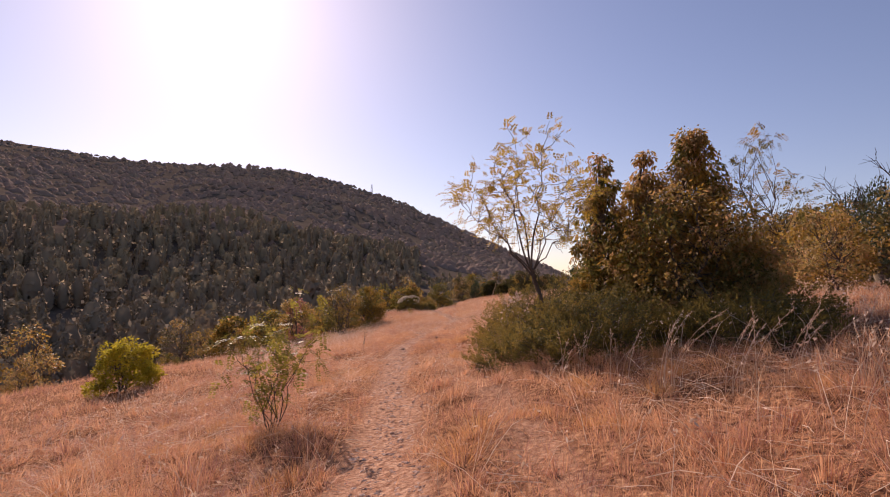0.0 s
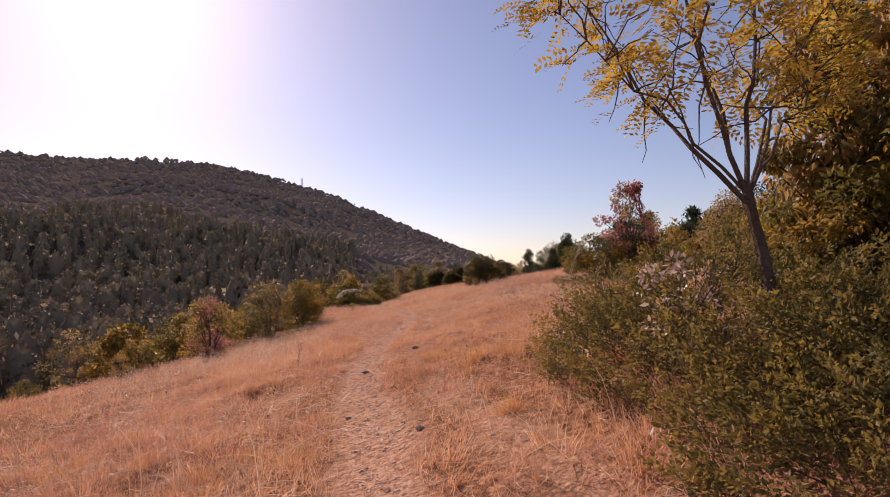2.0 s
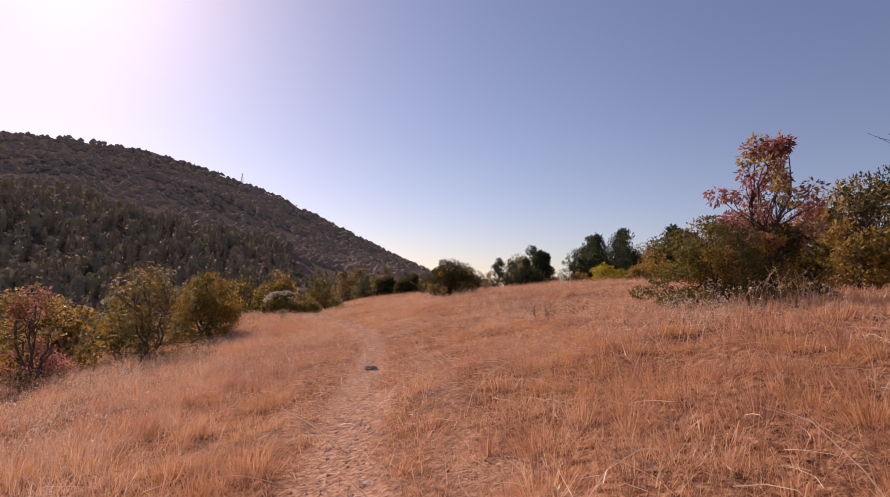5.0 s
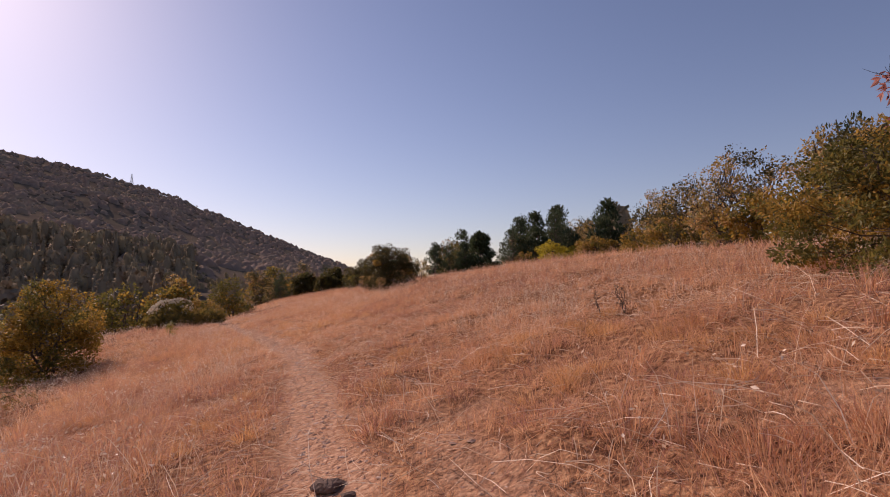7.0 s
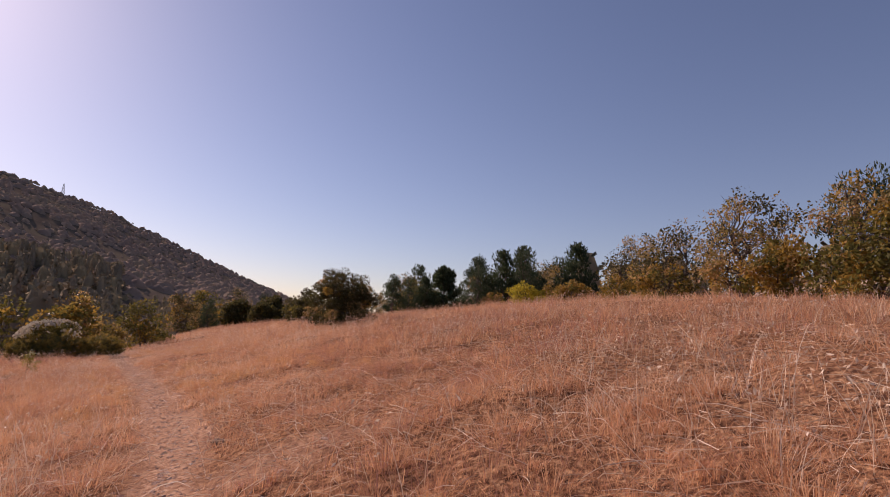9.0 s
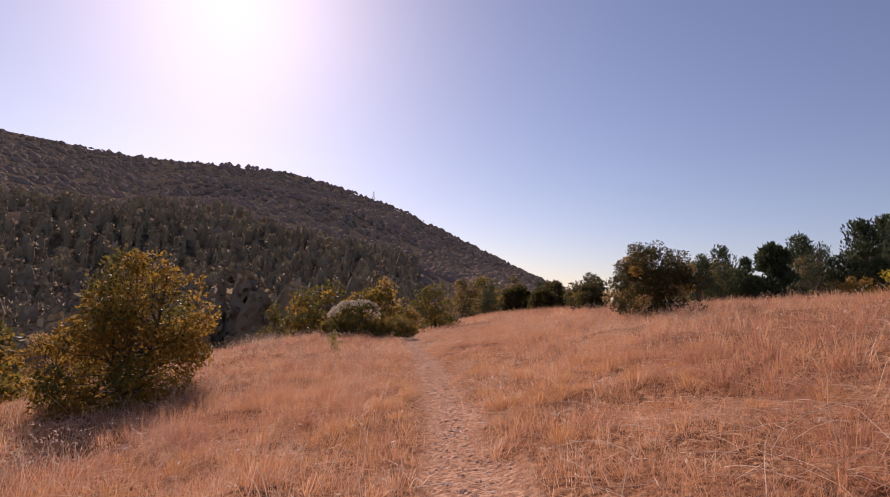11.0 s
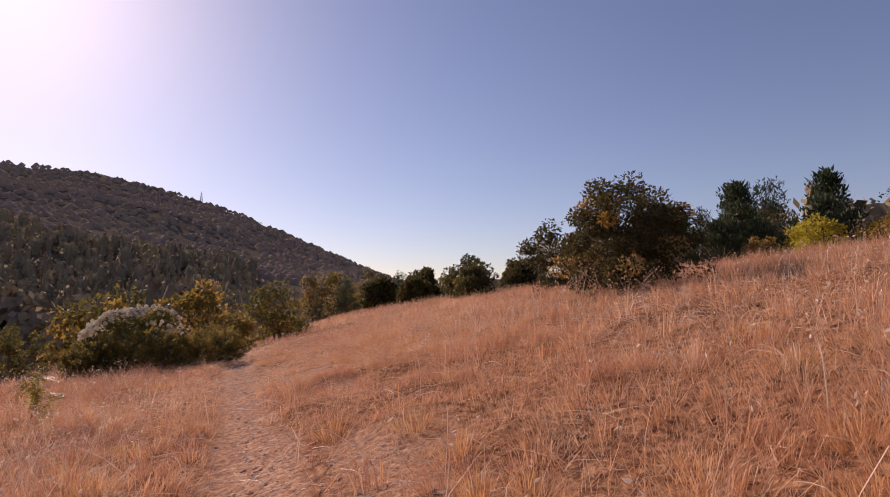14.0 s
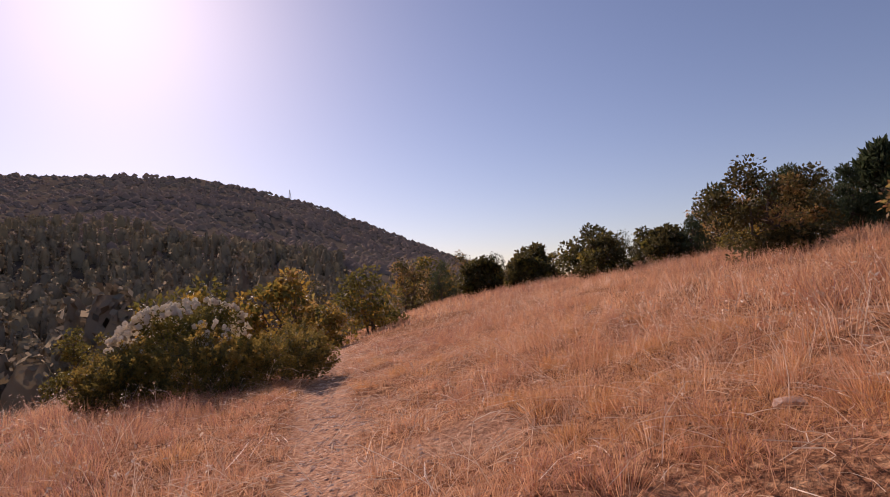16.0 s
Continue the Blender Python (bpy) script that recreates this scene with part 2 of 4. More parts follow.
def ground_material():
    m = bpy.data.materials.new("meadow_ground")
    m.use_nodes = True
    nt = m.node_tree
    n, l = nt.nodes, nt.links
    bsdf = n["Principled BSDF"]
    bsdf.inputs["Roughness"].default_value = 0.95
    bsdf.inputs["Specular IOR Level"].default_value = 0.0
    geo = n.new("ShaderNodeNewGeometry")
    at = n.new("ShaderNodeAttribute")
    at.attribute_name = "bare"
    wood = n.new("ShaderNodeAttribute")
    wood.attribute_name = "wooded"

    def noise_ramp(scale, stops):
        t = n.new("ShaderNodeTexNoise")
        t.inputs["Scale"].default_value, t.inputs["Detail"].default_value = scale, 9
        t.inputs["Roughness"].default_value = 0.65
        l.new(geo.outputs["Position"], t.inputs["Vector"])
        r = n.new("ShaderNodeValToRGB")
        while len(r.color_ramp.elements) < len(stops):
            r.color_ramp.elements.new(0.5)
        for e, (p, c) in zip(r.color_ramp.elements, stops):
            e.position, e.color = p, (*c, 1)
        l.new(t.outputs["Fac"], r.inputs["Fac"])
        return t, r
    _, turf = noise_ramp(14.0, [(0.36, (0.10, 0.045, 0.028)), (0.5, (0.27, 0.125, 0.065)), (0.64, (0.52, 0.285, 0.15))])
    t2, soil = noise_ramp(18.0, [(0.36, (0.27, 0.135, 0.08)), (0.5, (0.46, 0.25, 0.15)), (0.62, (0.61, 0.37, 0.232))])
    _, floor = noise_ramp(0.06, [(0.38, (0.11, 0.085, 0.066)), (0.5, (0.14, 0.108, 0.08)), (0.62, (0.17, 0.133, 0.09))])

    def blend(f, a, b):
        x = n.new("ShaderNodeMix")
        x.data_type = "RGBA"
        l.new(f, x.inputs["Factor"])
        l.new(a, x.inputs["A"])
        l.new(b, x.inputs["B"])
        return x.outputs["Result"]
    c = blend(at.outputs["Fac"], turf.outputs["Color"], soil.outputs["Color"])
    c = blend(wood.outputs["Fac"], c, floor.outputs["Color"])
    l.new(c, bsdf.inputs["Base Color"])
    big = n.new("ShaderNodeTexNoise")
    big.inputs["Scale"].default_value, big.inputs["Detail"].default_value = 34, 8
    l.new(geo.outputs["Position"], big.inputs["Vector"])
    bp = n.new("ShaderNodeBump")
    bp.inputs["Strength"].default_value, bp.inputs["Distance"].default_value = 0.7, 0.04
    l.new(big.outputs["Fac"], bp.inputs["Height"])
    l.new(bp.outputs["Normal"], bsdf.inputs["Normal"])
    return m


def bareness(x, y):
    """1 on the trodden tracks and stony patches, 0 in the grass."""
    tx = np.interp(y, TRAIL_Y, TRAIL_X)
    wob = (vnoise(x, y, 0.7, 11) - 0.5) * 0.35 + (vnoise(x, y, 0.22, 12) - 0.5) * 0.2
    a = smooth(0.45, 0.22, np.abs(x - tx + wob * 0.35) + wob * 0.45)
    b = smooth(0.34, 0.08, np.abs(x - tx - 0.85 - 0.35 * smooth(12, 3, y)) + wob * 0.7) * smooth(28, 20, y) * 0.7
    patch = smooth(0.72, 0.86, vnoise(x, y, 1.1, 14)) * smooth(4.0, 1.5, np.abs(x - tx - 0.8)) * 0.6 * smooth(4, 10, y)
    late = smooth(0.4, 0.75, vnoise(x, y, 0.8, 15)) * smooth(0.9, 0.3, np.abs(x - tx - 0.95)) * smooth(34, 40, y) * 0.8
    return np.clip(np.maximum(np.maximum(a, b), np.maximum(patch, late)), 0, 1)


def build_ground():
    xs = spaced(-2600, 2600, -5, 6, 0.16, 1.1, 70)
    ys = spaced(-1500, 3000, 0, 54, 0.2, 1.1, 70)
    gx, gy = np.meshgrid(xs, ys)
    gz = ground(gx, gy)
    v = np.stack([gx.ravel(), gy.ravel(), gz.ravel()], 1)
    nx, ny = len(xs), len(ys)
    k = (np.arange(ny - 1)[:, None] * nx + np.arange(nx - 1)[None, :]).ravel()
    ob = mesh_of("ground", v, np.stack([k, k + 1, k + nx + 1, k + nx], 1), ground_material(), flat=False)
    at = ob.data.attributes.new("bare", "FLOAT", "POINT")
    at.data.foreach_set("value", bareness(v[:, 0], v[:, 1]).astype(np.float32))
    r = np.hypot(v[:, 0], v[:, 1])
    w = smooth(95, 125, r)
    at = ob.data.attributes.new("wooded", "FLOAT", "POINT")
    at.data.foreach_set("value", w.astype(np.float32))
    tagged(ob, "dry grassy hillside with a trodden earth trail and wooded mountain", "ground", kind="structure")


build_ground()


# ---- grass ----
def unit(v):
    return v / np.maximum(np.linalg.norm(v, axis=-1, keepdims=True), 1e-9)


def blades(rng, x, y, height, width, lean, curved, sink=0.02):
    """Blades of grass at the given places: single slivers, or bent blades of three faces."""
    n = len(x)
    p = np.stack([x, y, ground(x, y) - sink], 1)
    a = rng.uniform(0, 2 * np.pi, n)
    side = np.stack([np.cos(a), np.sin(a), np.zeros(n)], 1) * (width * 0.5)[:, None]
    b = rng.uniform(0, 2 * np.pi, n)
    tilt = np.abs(rng.normal(0, 1, n)) * lean + 0.08
    out = np.stack([np.cos(b), np.sin(b), np.zeros(n)], 1)
    up = np.array([0, 0, 1.0])
    if not curved:
        tip = p + unit(out * tilt[:, None] + up) * height[:, None]
        v = np.stack([p - side, p + side, tip], 1).reshape(-1, 3)
        return v, np.arange(3 * n).reshape(n, 3)
    mid = p + unit(out * (tilt * 0.6)[:, None] + up) * (height * 0.6)[:, None]
    tip = mid + unit(out * (tilt * 2.2)[:, None] + up * 0.7) * (height * 0.45)[:, None]
    v = np.stack([p - side, p + side, mid - side * 0.8, mid + side * 0.8, tip], 1).reshape(-1, 3)
    k = (np.arange(n) * 5)[:, None]
    f = np.concatenate([k + [0, 1, 3], k + [0, 3, 2], k + [2, 3, 4]], 0)
    return v, f


def clump(x, y):
    return 0.55 * vnoise(x, y, 0.5, 21) + 0.45 * vnoise(x, y, 1.7, 22)


def sown(rng, n, x0, x1, y0, y1, u0, u1, keep):
    """n random places in a box, those kept whose distance from the walk is within u0..u1 and that grass allows."""
    x, y = rng.uniform(x0, x1, n), rng.uniform(y0, y1, n)
    u = x - np.interp(y, AXIS_Y, AXIS_X)
    ok = (np.abs(u) >= u0) & (np.abs(u) < u1)
    x, y = x[ok], y[ok]
    ok = rng.uniform(0, 1, len(x)) < keep(x, y)
    return x[ok], y[ok]


def tall(x, y):
    """How high the grass stands: lower right of the trail, higher left of it and up the slope."""
    u = x - np.interp(y, TRAIL_Y, TRAIL_X)
    h = 0.17 + 0.16 * smooth(0.4, 2.0, -u) * (0.5 + 0.5 * smooth(15, 24, y)) + 0.10 * smooth(2.0, 6.0, u) + 0.10 * smooth(30, 38, y) * smooth(1.6, 3.0, u)
    return h * (0.55 + 0.9 * clump(x, y)) * (0.35 + 0.65 * smooth(0.1, 0.55, np.abs(u)))


def tufts(rng, x, y, per, spread, width, lean, curved):
    """Tufts at the given places: blades that fan out from each root."""
    n = len(x)
    k = np.repeat(np.arange(n), rng.integers(per // 2, per * 3 // 2, n))
    h = (tall(x, y) * rng.uniform(0.7, 1.45, n))[k] * rng.uniform(0.55, 1.1, len(k))
    a = rng.uniform(0, 2 * np.pi, len(k))
    q = np.abs(rng.normal(0, 1, len(k)))
    size = rng.uniform(0.6, 1.5, n)[k] * spread
    comb = rng.uniform(0, 2 * np.pi, n)[k]
    bx, by = x[k] + np.cos(a) * q * size, y[k] + np.sin(a) * q * size
    p = np.stack([bx, by, ground(bx, by) - 0.02], 1)
    out = np.stack([np.cos(a) * q + 0.7 * np.cos(comb), np.sin(a) * q + 0.7 * np.sin(comb), np.zeros(len(k))], 1)
    out = out * (lean * rng.uniform(0.3, 1.2, len(k)))[:, None]
    c = rng.uniform(0, 2 * np.pi, len(k))
    w = rng.uniform(width[0], width[1], len(k))
    side = np.stack([np.cos(c), np.sin(c), np.zeros(len(k))], 1) * (w * 0.5)[:, None]
    up = np.array([0, 0, 1.0])
    if not curved:
        tip = p + unit(out + up) * h[:, None]
        return np.stack([p - side, p + side, tip], 1).reshape(-1, 3), np.arange(3 * len(k)).reshape(-1, 3)
    mid = p + unit(out * 0.6 + up) * (h * 0.6)[:, None]
    tip = mid + unit(out * 2.4 + up * 0.55) * (h * 0.55)[:, None]
    v = np.stack([p - side, p + side, mid - side * 0.8, mid + side * 0.8, tip], 1).reshape(-1, 3)
    i = (np.arange(len(k)) * 5)[:, None]
    return v, np.concatenate([i + [0, 1, 3], i + [0, 3, 2], i + [2, 3, 4]], 0)


def meadow(x, y):
    return (1 - 0.97 * bareness(x, y)) * (0.6 + 0.4 * smooth(0.3, 0.55, clump(x, y)))


def build_grass():
    rng = np.random.default_rng(5)
    parts = []
    # lying thatch, fine fuzz, arching mounds, upright tufts; coarser further from the trail
    x, y = sown(rng, 190000, -5.5, 5.5, 0.6, 58, 0, 4.0, meadow)
    parts.append(blades(rng, x, y, rng.uniform(0.08, 0.24, len(x)), rng.uniform(0.0035, 0.009, len(x)), 2.2, False, 0.0))
    x, y = sown(rng, 280000, -5.5, 5.5, 0.6, 52, 0, 3.4, meadow)
    parts.append(blades(rng, x, y, tall(x, y) * rng.uniform(0.55, 1.25, len(x)), rng.uniform(0.002, 0.0042, len(x)), 0.75, False, 0.0))
    x, y = sown(rng, 2900, -5.5, 5.5, 0.6, 56, 0, 3.6, meadow)
    parts.append(tufts(rng, x, y, 72, 0.11, (0.003, 0.0065), 1.15, True))
    x, y = sown(rng, 2400, -5.5, 5.5, 0.6, 58, 0, 4.0, meadow)
    parts.append(tufts(rng, x, y, 56, 0.09, (0.003, 0.006), 0.9, False))
    x, y = sown(rng, 170000, -16, 16, 2, 66, 3.6, 14, meadow)
    parts.append(blades(rng, x, y, tall(x, y) * rng.uniform(0.5, 1.0, len(x)), rng.uniform(0.008, 0.017, len(x)), 1.3, False))
    x, y = sown(rng, 5600, -16, 16, 2, 66, 3.6, 14, meadow)
    parts.append(tufts(rng, x, y, 46, 0.16, (0.006, 0.012), 1.1, False))
    x, y = sown(rng, 2400, -9, 9, 2, 60, 3.6, 7, meadow)
    parts.append(tufts(rng, x, y, 46, 0.12, (0.004, 0.009), 1.0, True))
    x, y = sown(rng, 150000, -45, 50, 2, 105, 14, 60, meadow)
    parts.append(blades(rng, x, y, tall(x, y) * rng.uniform(0.7, 1.3, len(x)), rng.uniform(0.03, 0.05, len(x)), 0.9, False))
    x, y = sown(rng, 40000, -14, 14, 62, 100, 0, 14, meadow)
    parts.append(blades(rng, x, y, tall(x, y) * rng.uniform(0.7, 1.3, len(x)), rng.uniform(0.03, 0.05, len(x)), 0.9, False))
    vs, fs, base = [], [], 0
    for v, f in parts:
        vs.append(v)
        fs.append(f + base)
        base += len(v)
    ob = mesh_of("dry_grass", np.concatenate(vs), np.concatenate(fs), GRASS)
    tagged(ob, "rust-coloured dry meadow grass in uneven tufts on the slope", "grass", kind="stuff")


def mounds(rng, x, y, per, wide, high, width):
    """Low domed tussocks: fine blades that rise from the middle and arch over to every side."""
    n = len(x)
    k = np.repeat(np.arange(n), per)
    m = len(k)
    R = (wide * rng.uniform(0.55, 1.3, n))[k]
    H = (high * rng.uniform(0.6, 1.35, n))[k]
    a = rng.uniform(0, 2 * np.pi, m)
    q = rng.uniform(0, 1, m) ** 0.6
    bx, by = x[k] + np.cos(a) * q * R * 0.55, y[k] + np.sin(a) * q * R * 0.55
    p = np.stack([bx, by, ground(bx, by) - 0.02], 1)
    c = a + rng.normal(0, 0.45, m)
    out = np.stack([np.cos(c), np.sin(c), np.zeros(m)], 1) * (q * R)[:, None]
    L = H * (1.12 - 0.6 * q * q) * rng.uniform(0.65, 1.15, m)
    up = np.array([0, 0, 1.0])
    mid = p + out * 0.45 + up * (L * 0.72)[:, None]
    tip = mid + out * (0.55 + 0.4 * rng.uniform(0, 1, (m, 1))) + up * (L * rng.uniform(-0.35, 0.42, m))[:, None]
    d = rng.uniform(0, 2 * np.pi, m)
    side = np.stack([np.cos(d), np.sin(d), np.zeros(m)], 1) * (rng.uniform(width[0], width[1], m) * 0.5)[:, None]
    v = np.stack([p - side, p + side, mid - side * 0.8, mid + side * 0.8, tip], 1).reshape(-1, 3)
    i = (np.arange(m) * 5)[:, None]
    return v, np.concatenate([i + [0, 1, 3], i + [0, 3, 2], i + [2, 3, 4]], 0)


def build_tussocks():
    rng = np.random.default_rng(8)
    x, y = sown(rng, 1500, -4.5, 5, 1, 50, 0, 4.2, lambda x, y: meadow(x, y) * smooth(0.35, 0.6, vnoise(x, y, 2.6, 41)) * smooth(0.42, 0.62, np.abs(x - np.interp(y, TRAIL_Y, TRAIL_X))))
    ob = mesh_of("golden_tussocks", *mounds(rng, x, y, 160, 0.28, 0.16, (0.0026, 0.0052)), GOLD_GRASS)
    tagged(ob, "low golden tussocks of fine arching dry grass", "grass", kind="stuff")
    x, y = sown(rng, 1100, -5, 6, 1, 54, 0, 5, lambda x, y: meadow(x, y) * smooth(0.62, 0.4, vnoise(x, y, 2.6, 41)) * smooth(0.42, 0.62, np.abs(x - np.interp(y, TRAIL_Y, TRAIL_X))))
    ob = mesh_of("rusty_tussocks", *mounds(rng, x, y, 140, 0.32, 0.2, (0.0025, 0.005)), GRASS)
    tagged(ob, "soft rusty tussocks of fine dry grass", "grass", kind="stuff")


def ribbon(rng, x, y, z, length, width, rise, bend):
    """Dry stalks as thin bent strips; rise is how steeply they stand."""
    n = len(x)
    a = rng.uniform(0, 2 * np.pi, n)
    c = a + rng.normal(0, bend, n)
    p0 = np.stack([x, y, z], 1)
    d0 = np.stack([np.cos(a), np.sin(a), rise], 1)
    d1 = np.stack([np.cos(c), np.sin(c), rise * 0.8 - 0.1], 1)
    d2 = np.stack([np.cos(2 * c - a), np.sin(2 * c - a), rise * 0.4 - 0.25], 1)
    L = length[:, None] / 3
    p1 = p0 + unit(d0) * L
    p2 = p1 + unit(d1) * L
    p3 = p2 + unit(d2) * L
    side = unit(np.cross(d0, rng.normal(0, 1, (n, 3)))) * (width * 0.5)[:, None]
    v = np.stack([p0 - side, p0 + side, p1 - side, p1 + side, p2 - side * 0.8, p2 + side * 0.8, p3], 1).reshape(-1, 3)
    k = (np.arange(n) * 7)[:, None]
    return v, np.concatenate([k + [0, 1, 3], k + [0, 3, 2], k + [2, 3, 5], k + [2, 5, 4], k + [4, 5, 6]], 0), p3


def build_straw():
    rng = np.random.default_rng(6)
    x, y = sown(rng, 48000, -7, 9, 1, 58, 0, 7.0, lambda x, y: 0.25 + 0.75 * smooth(0.35, 0.6, vnoise(x, y, 2.3, 31)) * (1 - 0.5 * bareness(x, y)))
    n = len(x)
    v, f, _ = ribbon(rng, x, y, ground(x, y) + rng.uniform(0.0, 0.14, n), rng.uniform(0.1, 0.45, n), rng.uniform(0.0025, 0.005, n), rng.uniform(-0.05, 0.5, n), 0.4)
    ob = mesh_of("straw_litter", v, f, STRAW)
    tagged(ob, "pale dry grass stalks lying bent over the turf", "grass", kind="stuff")
    x, y = sown(rng, 7000, -6, 8, 1, 56, 0, 6.0, lambda x, y: 0.2 + 0.8 * smooth(0.4, 0.6, vnoise(x, y, 2.3, 31)))
    n = len(x)
    v, f, _ = ribbon(rng, x, y, ground(x, y) + rng.uniform(0.0, 0.1, n), rng.uniform(0.4, 0.9, n), rng.uniform(0.0028, 0.0048, n), rng.uniform(0.2, 0.9, n), 0.25)
    ob = mesh_of("long_straw", v, f, STRAW)
    tagged(ob, "long pale stalks arching over the dry turf", "grass", kind="stuff")
    u_of = lambda x, y: x - np.interp(y, TRAIL_Y, TRAIL_X)
    x, y = sown(rng, 60000, -9, 11, 1, 62, 0, 9.0, lambda x, y: (0.12 + 0.85 * smooth(-0.6, -1.5, u_of(x, y)) * smooth(14, 22, y) + 0.45 * smooth(2.0, 3.5, u_of(x, y))) * smooth(0.4, 0.65, vnoise(x, y, 1.6, 33)) * (1 - bareness(x, y)))
    n = len(x)
    v, f, tip = ribbon(rng, x, y, ground(x, y), rng.uniform(0.3, 0.6, n), rng.uniform(0.003, 0.0055, n), rng.uniform(1.6, 5, n), 0.3)
    v2, f2 = leaf_mesh(rng, np.repeat(tip, 3, 0) + rng.normal(0, 0.012, (3 * n, 3)), 0.036, 0.014, np.tile([0, 0, -0.3], (3 * n, 1)))
    v3 = np.concatenate([v, v2])
    ob = mesh_of("seeding_grass", v3, np.concatenate([f, f2 + len(v)]), STRAW)
    tagged(ob, "thin upright grass stalks with pale nodding seed heads", "grass", kind="stuff")


build_grass()
build_tussocks()

# ---- woody plants ----
def tube(points, r0, r1, sides=5):
    p = np.asarray(points, float)
    n = len(p)
    t = unit(np.gradient(p, axis=0))
    ref = np.array([0.31, 0.95, 0.07])
    a = unit(np.cross(t, ref))
    b = np.cross(t, a)
    r = np.linspace(r0, r1, n)[:, None]
    ang = np.linspace(0, 2 * np.pi, sides, endpoint=False)
    rings = p[:, None, :] + r[:, None] * (np.cos(ang)[None, :, None] * a[:, None] + np.sin(ang)[None, :, None] * b[:, None])
    v = rings.reshape(-1, 3)
    f = []
    for i in range(n - 1):
        for s in range(sides):
            q = (s + 1) % sides
            f += [(i * sides + s, i * sides + q, (i + 1) * sides + q), (i * sides + s, (i + 1) * sides + q, (i + 1) * sides + s)]
    return v, np.array(f)


def joined(pieces):
    vs, fs, base = [], [], 0
    for v, f in pieces:
        vs.append(v)
        fs.append(np.asarray(f) + base)
        base += len(v)
    return np.concatenate(vs), np.concatenate(fs)


def wander(rng, start, end, n=6, wiggle=0.08):
    """A crooked line from start to end."""
    s, e = np.asarray(start, float), np.asarray(end, float)
    t = np.linspace(0, 1, n)[:, None]
    L = np.linalg.norm(e - s)
    off = rng.normal(0, wiggle * L, (n, 3)) * (t * (1 - t) * 3)
    return s + (e - s) * t + off


def leaf_mesh(rng, pos, length, width, out=None, droop=0.0, fold=0.25):
    """Folded leaves of two faces each at pos, pointing mostly along out."""
    n = len(pos)
    d = rng.normal(0, 1, (n, 3))
    if out is not None:
        d = d * 0.7 + out
    d[:, 2] -= droop
    d = unit(d)
    s = unit(np.cross(d, rng.normal(0, 1, (n, 3))))
    nn = np.cross(d, s)
    L = (length * rng.uniform(0.6, 1.3, n))[:, None]
    W = L * width / length * 0.5
    mid = pos + d * L * 0.45 + nn * W * fold
    v = np.stack([pos, mid + s * W, pos + d * L, mid - s * W], 1).reshape(-1, 3)
    k = (np.arange(n) * 4)[:, None]
    return v, np.concatenate([k + [0, 1, 2], k + [0, 2, 3]], 0)


def pinnate(rng, pos, length, pairs=6, out=None):
    """Feathered leaves: pairs of small leaflets along a midrib."""
    n = len(pos)
    d = rng.normal(0, 1, (n, 3)) * 0.8
    if out is not None:
        d = d + out
    d[:, 2] -= 0.25
    d = unit(d)
    s = unit(np.cross(d, rng.normal(0, 0.35, (n, 3)) + [0, 0, 1]))
    L = length * rng.uniform(0.7, 1.2, n)
    out_p, out_d, out_s, out_l = [], [], [], []
    for i in range(pairs):
        f = 0.25 + 0.72 * i / (pairs - 1)
        base = pos + d * (L * f)[:, None] - np.array([0, 0, 1]) * (L * f * f * 0.25)[:, None]
        for sg in (-1, 1):
            out_p.append(base)
            out_d.append(unit(s * sg + d * 0.35 + rng.normal(0, 0.15, (n, 3))))
            out_s.append(d)
            out_l.append(L * 0.3 * (1 - 0.35 * f))
    p, dd, ss, ll = np.concatenate(out_p), np.concatenate(out_d), np.concatenate(out_s), np.concatenate(out_l)[:, None]
    ss = unit(ss - dd * np.sum(ss * dd, 1, keepdims=True))
    v = np.stack([p, p + dd * ll * 0.5 + ss * ll * 0.2, p + dd * ll, p + dd * ll * 0.5 - ss * ll * 0.2], 1).reshape(-1, 3)
    k = (np.arange(len(p)) * 4)[:, None]
    return v, np.concatenate([k + [0, 1, 2], k + [0, 2, 3]], 0)


def lobes_in(rng, shape, n, size):
    """Centres and radii of leaf masses. shape(t) gives the crown's half width at height t of 0..1."""
    c = []
    while len(c) < n:
        t = rng.uniform(0.02, 1)
        w = shape(t)
        if rng.uniform(0, 1) > w + 0.12:
            continue
        a, q = rng.uniform(0, 2 * np.pi), math.sqrt(rng.uniform(0.1, 1)) * w
        c.append((q * math.cos(a), q * math.sin(a), t, size * rng.uniform(0.6, 1.25)))
    return np.array(c)


DOME = lambda t: max(0.12, math.sqrt(max(0.0, 1 - t ** 2.4)) * (0.88 + 0.12 * min(1, t * 4)))
ROUND = lambda t: math.sqrt(max(0.02, 1 - (2 * t - 0.85) ** 2 * 0.85)) if t < 0.93 else 0.35
CONE = lambda t: max(0.04, (1 - t) ** 0.8)
LOW = lambda t: max(0.15, math.sqrt(max(0.0, 1 - t ** 2.2)) * (0.8 + 0.2 * min(1, t * 5)))
UPRIGHT = lambda t: 0.5 + 0.5 * math.sin(min(1, t * 1.15) * math.pi) if t < 0.9 else 0.3


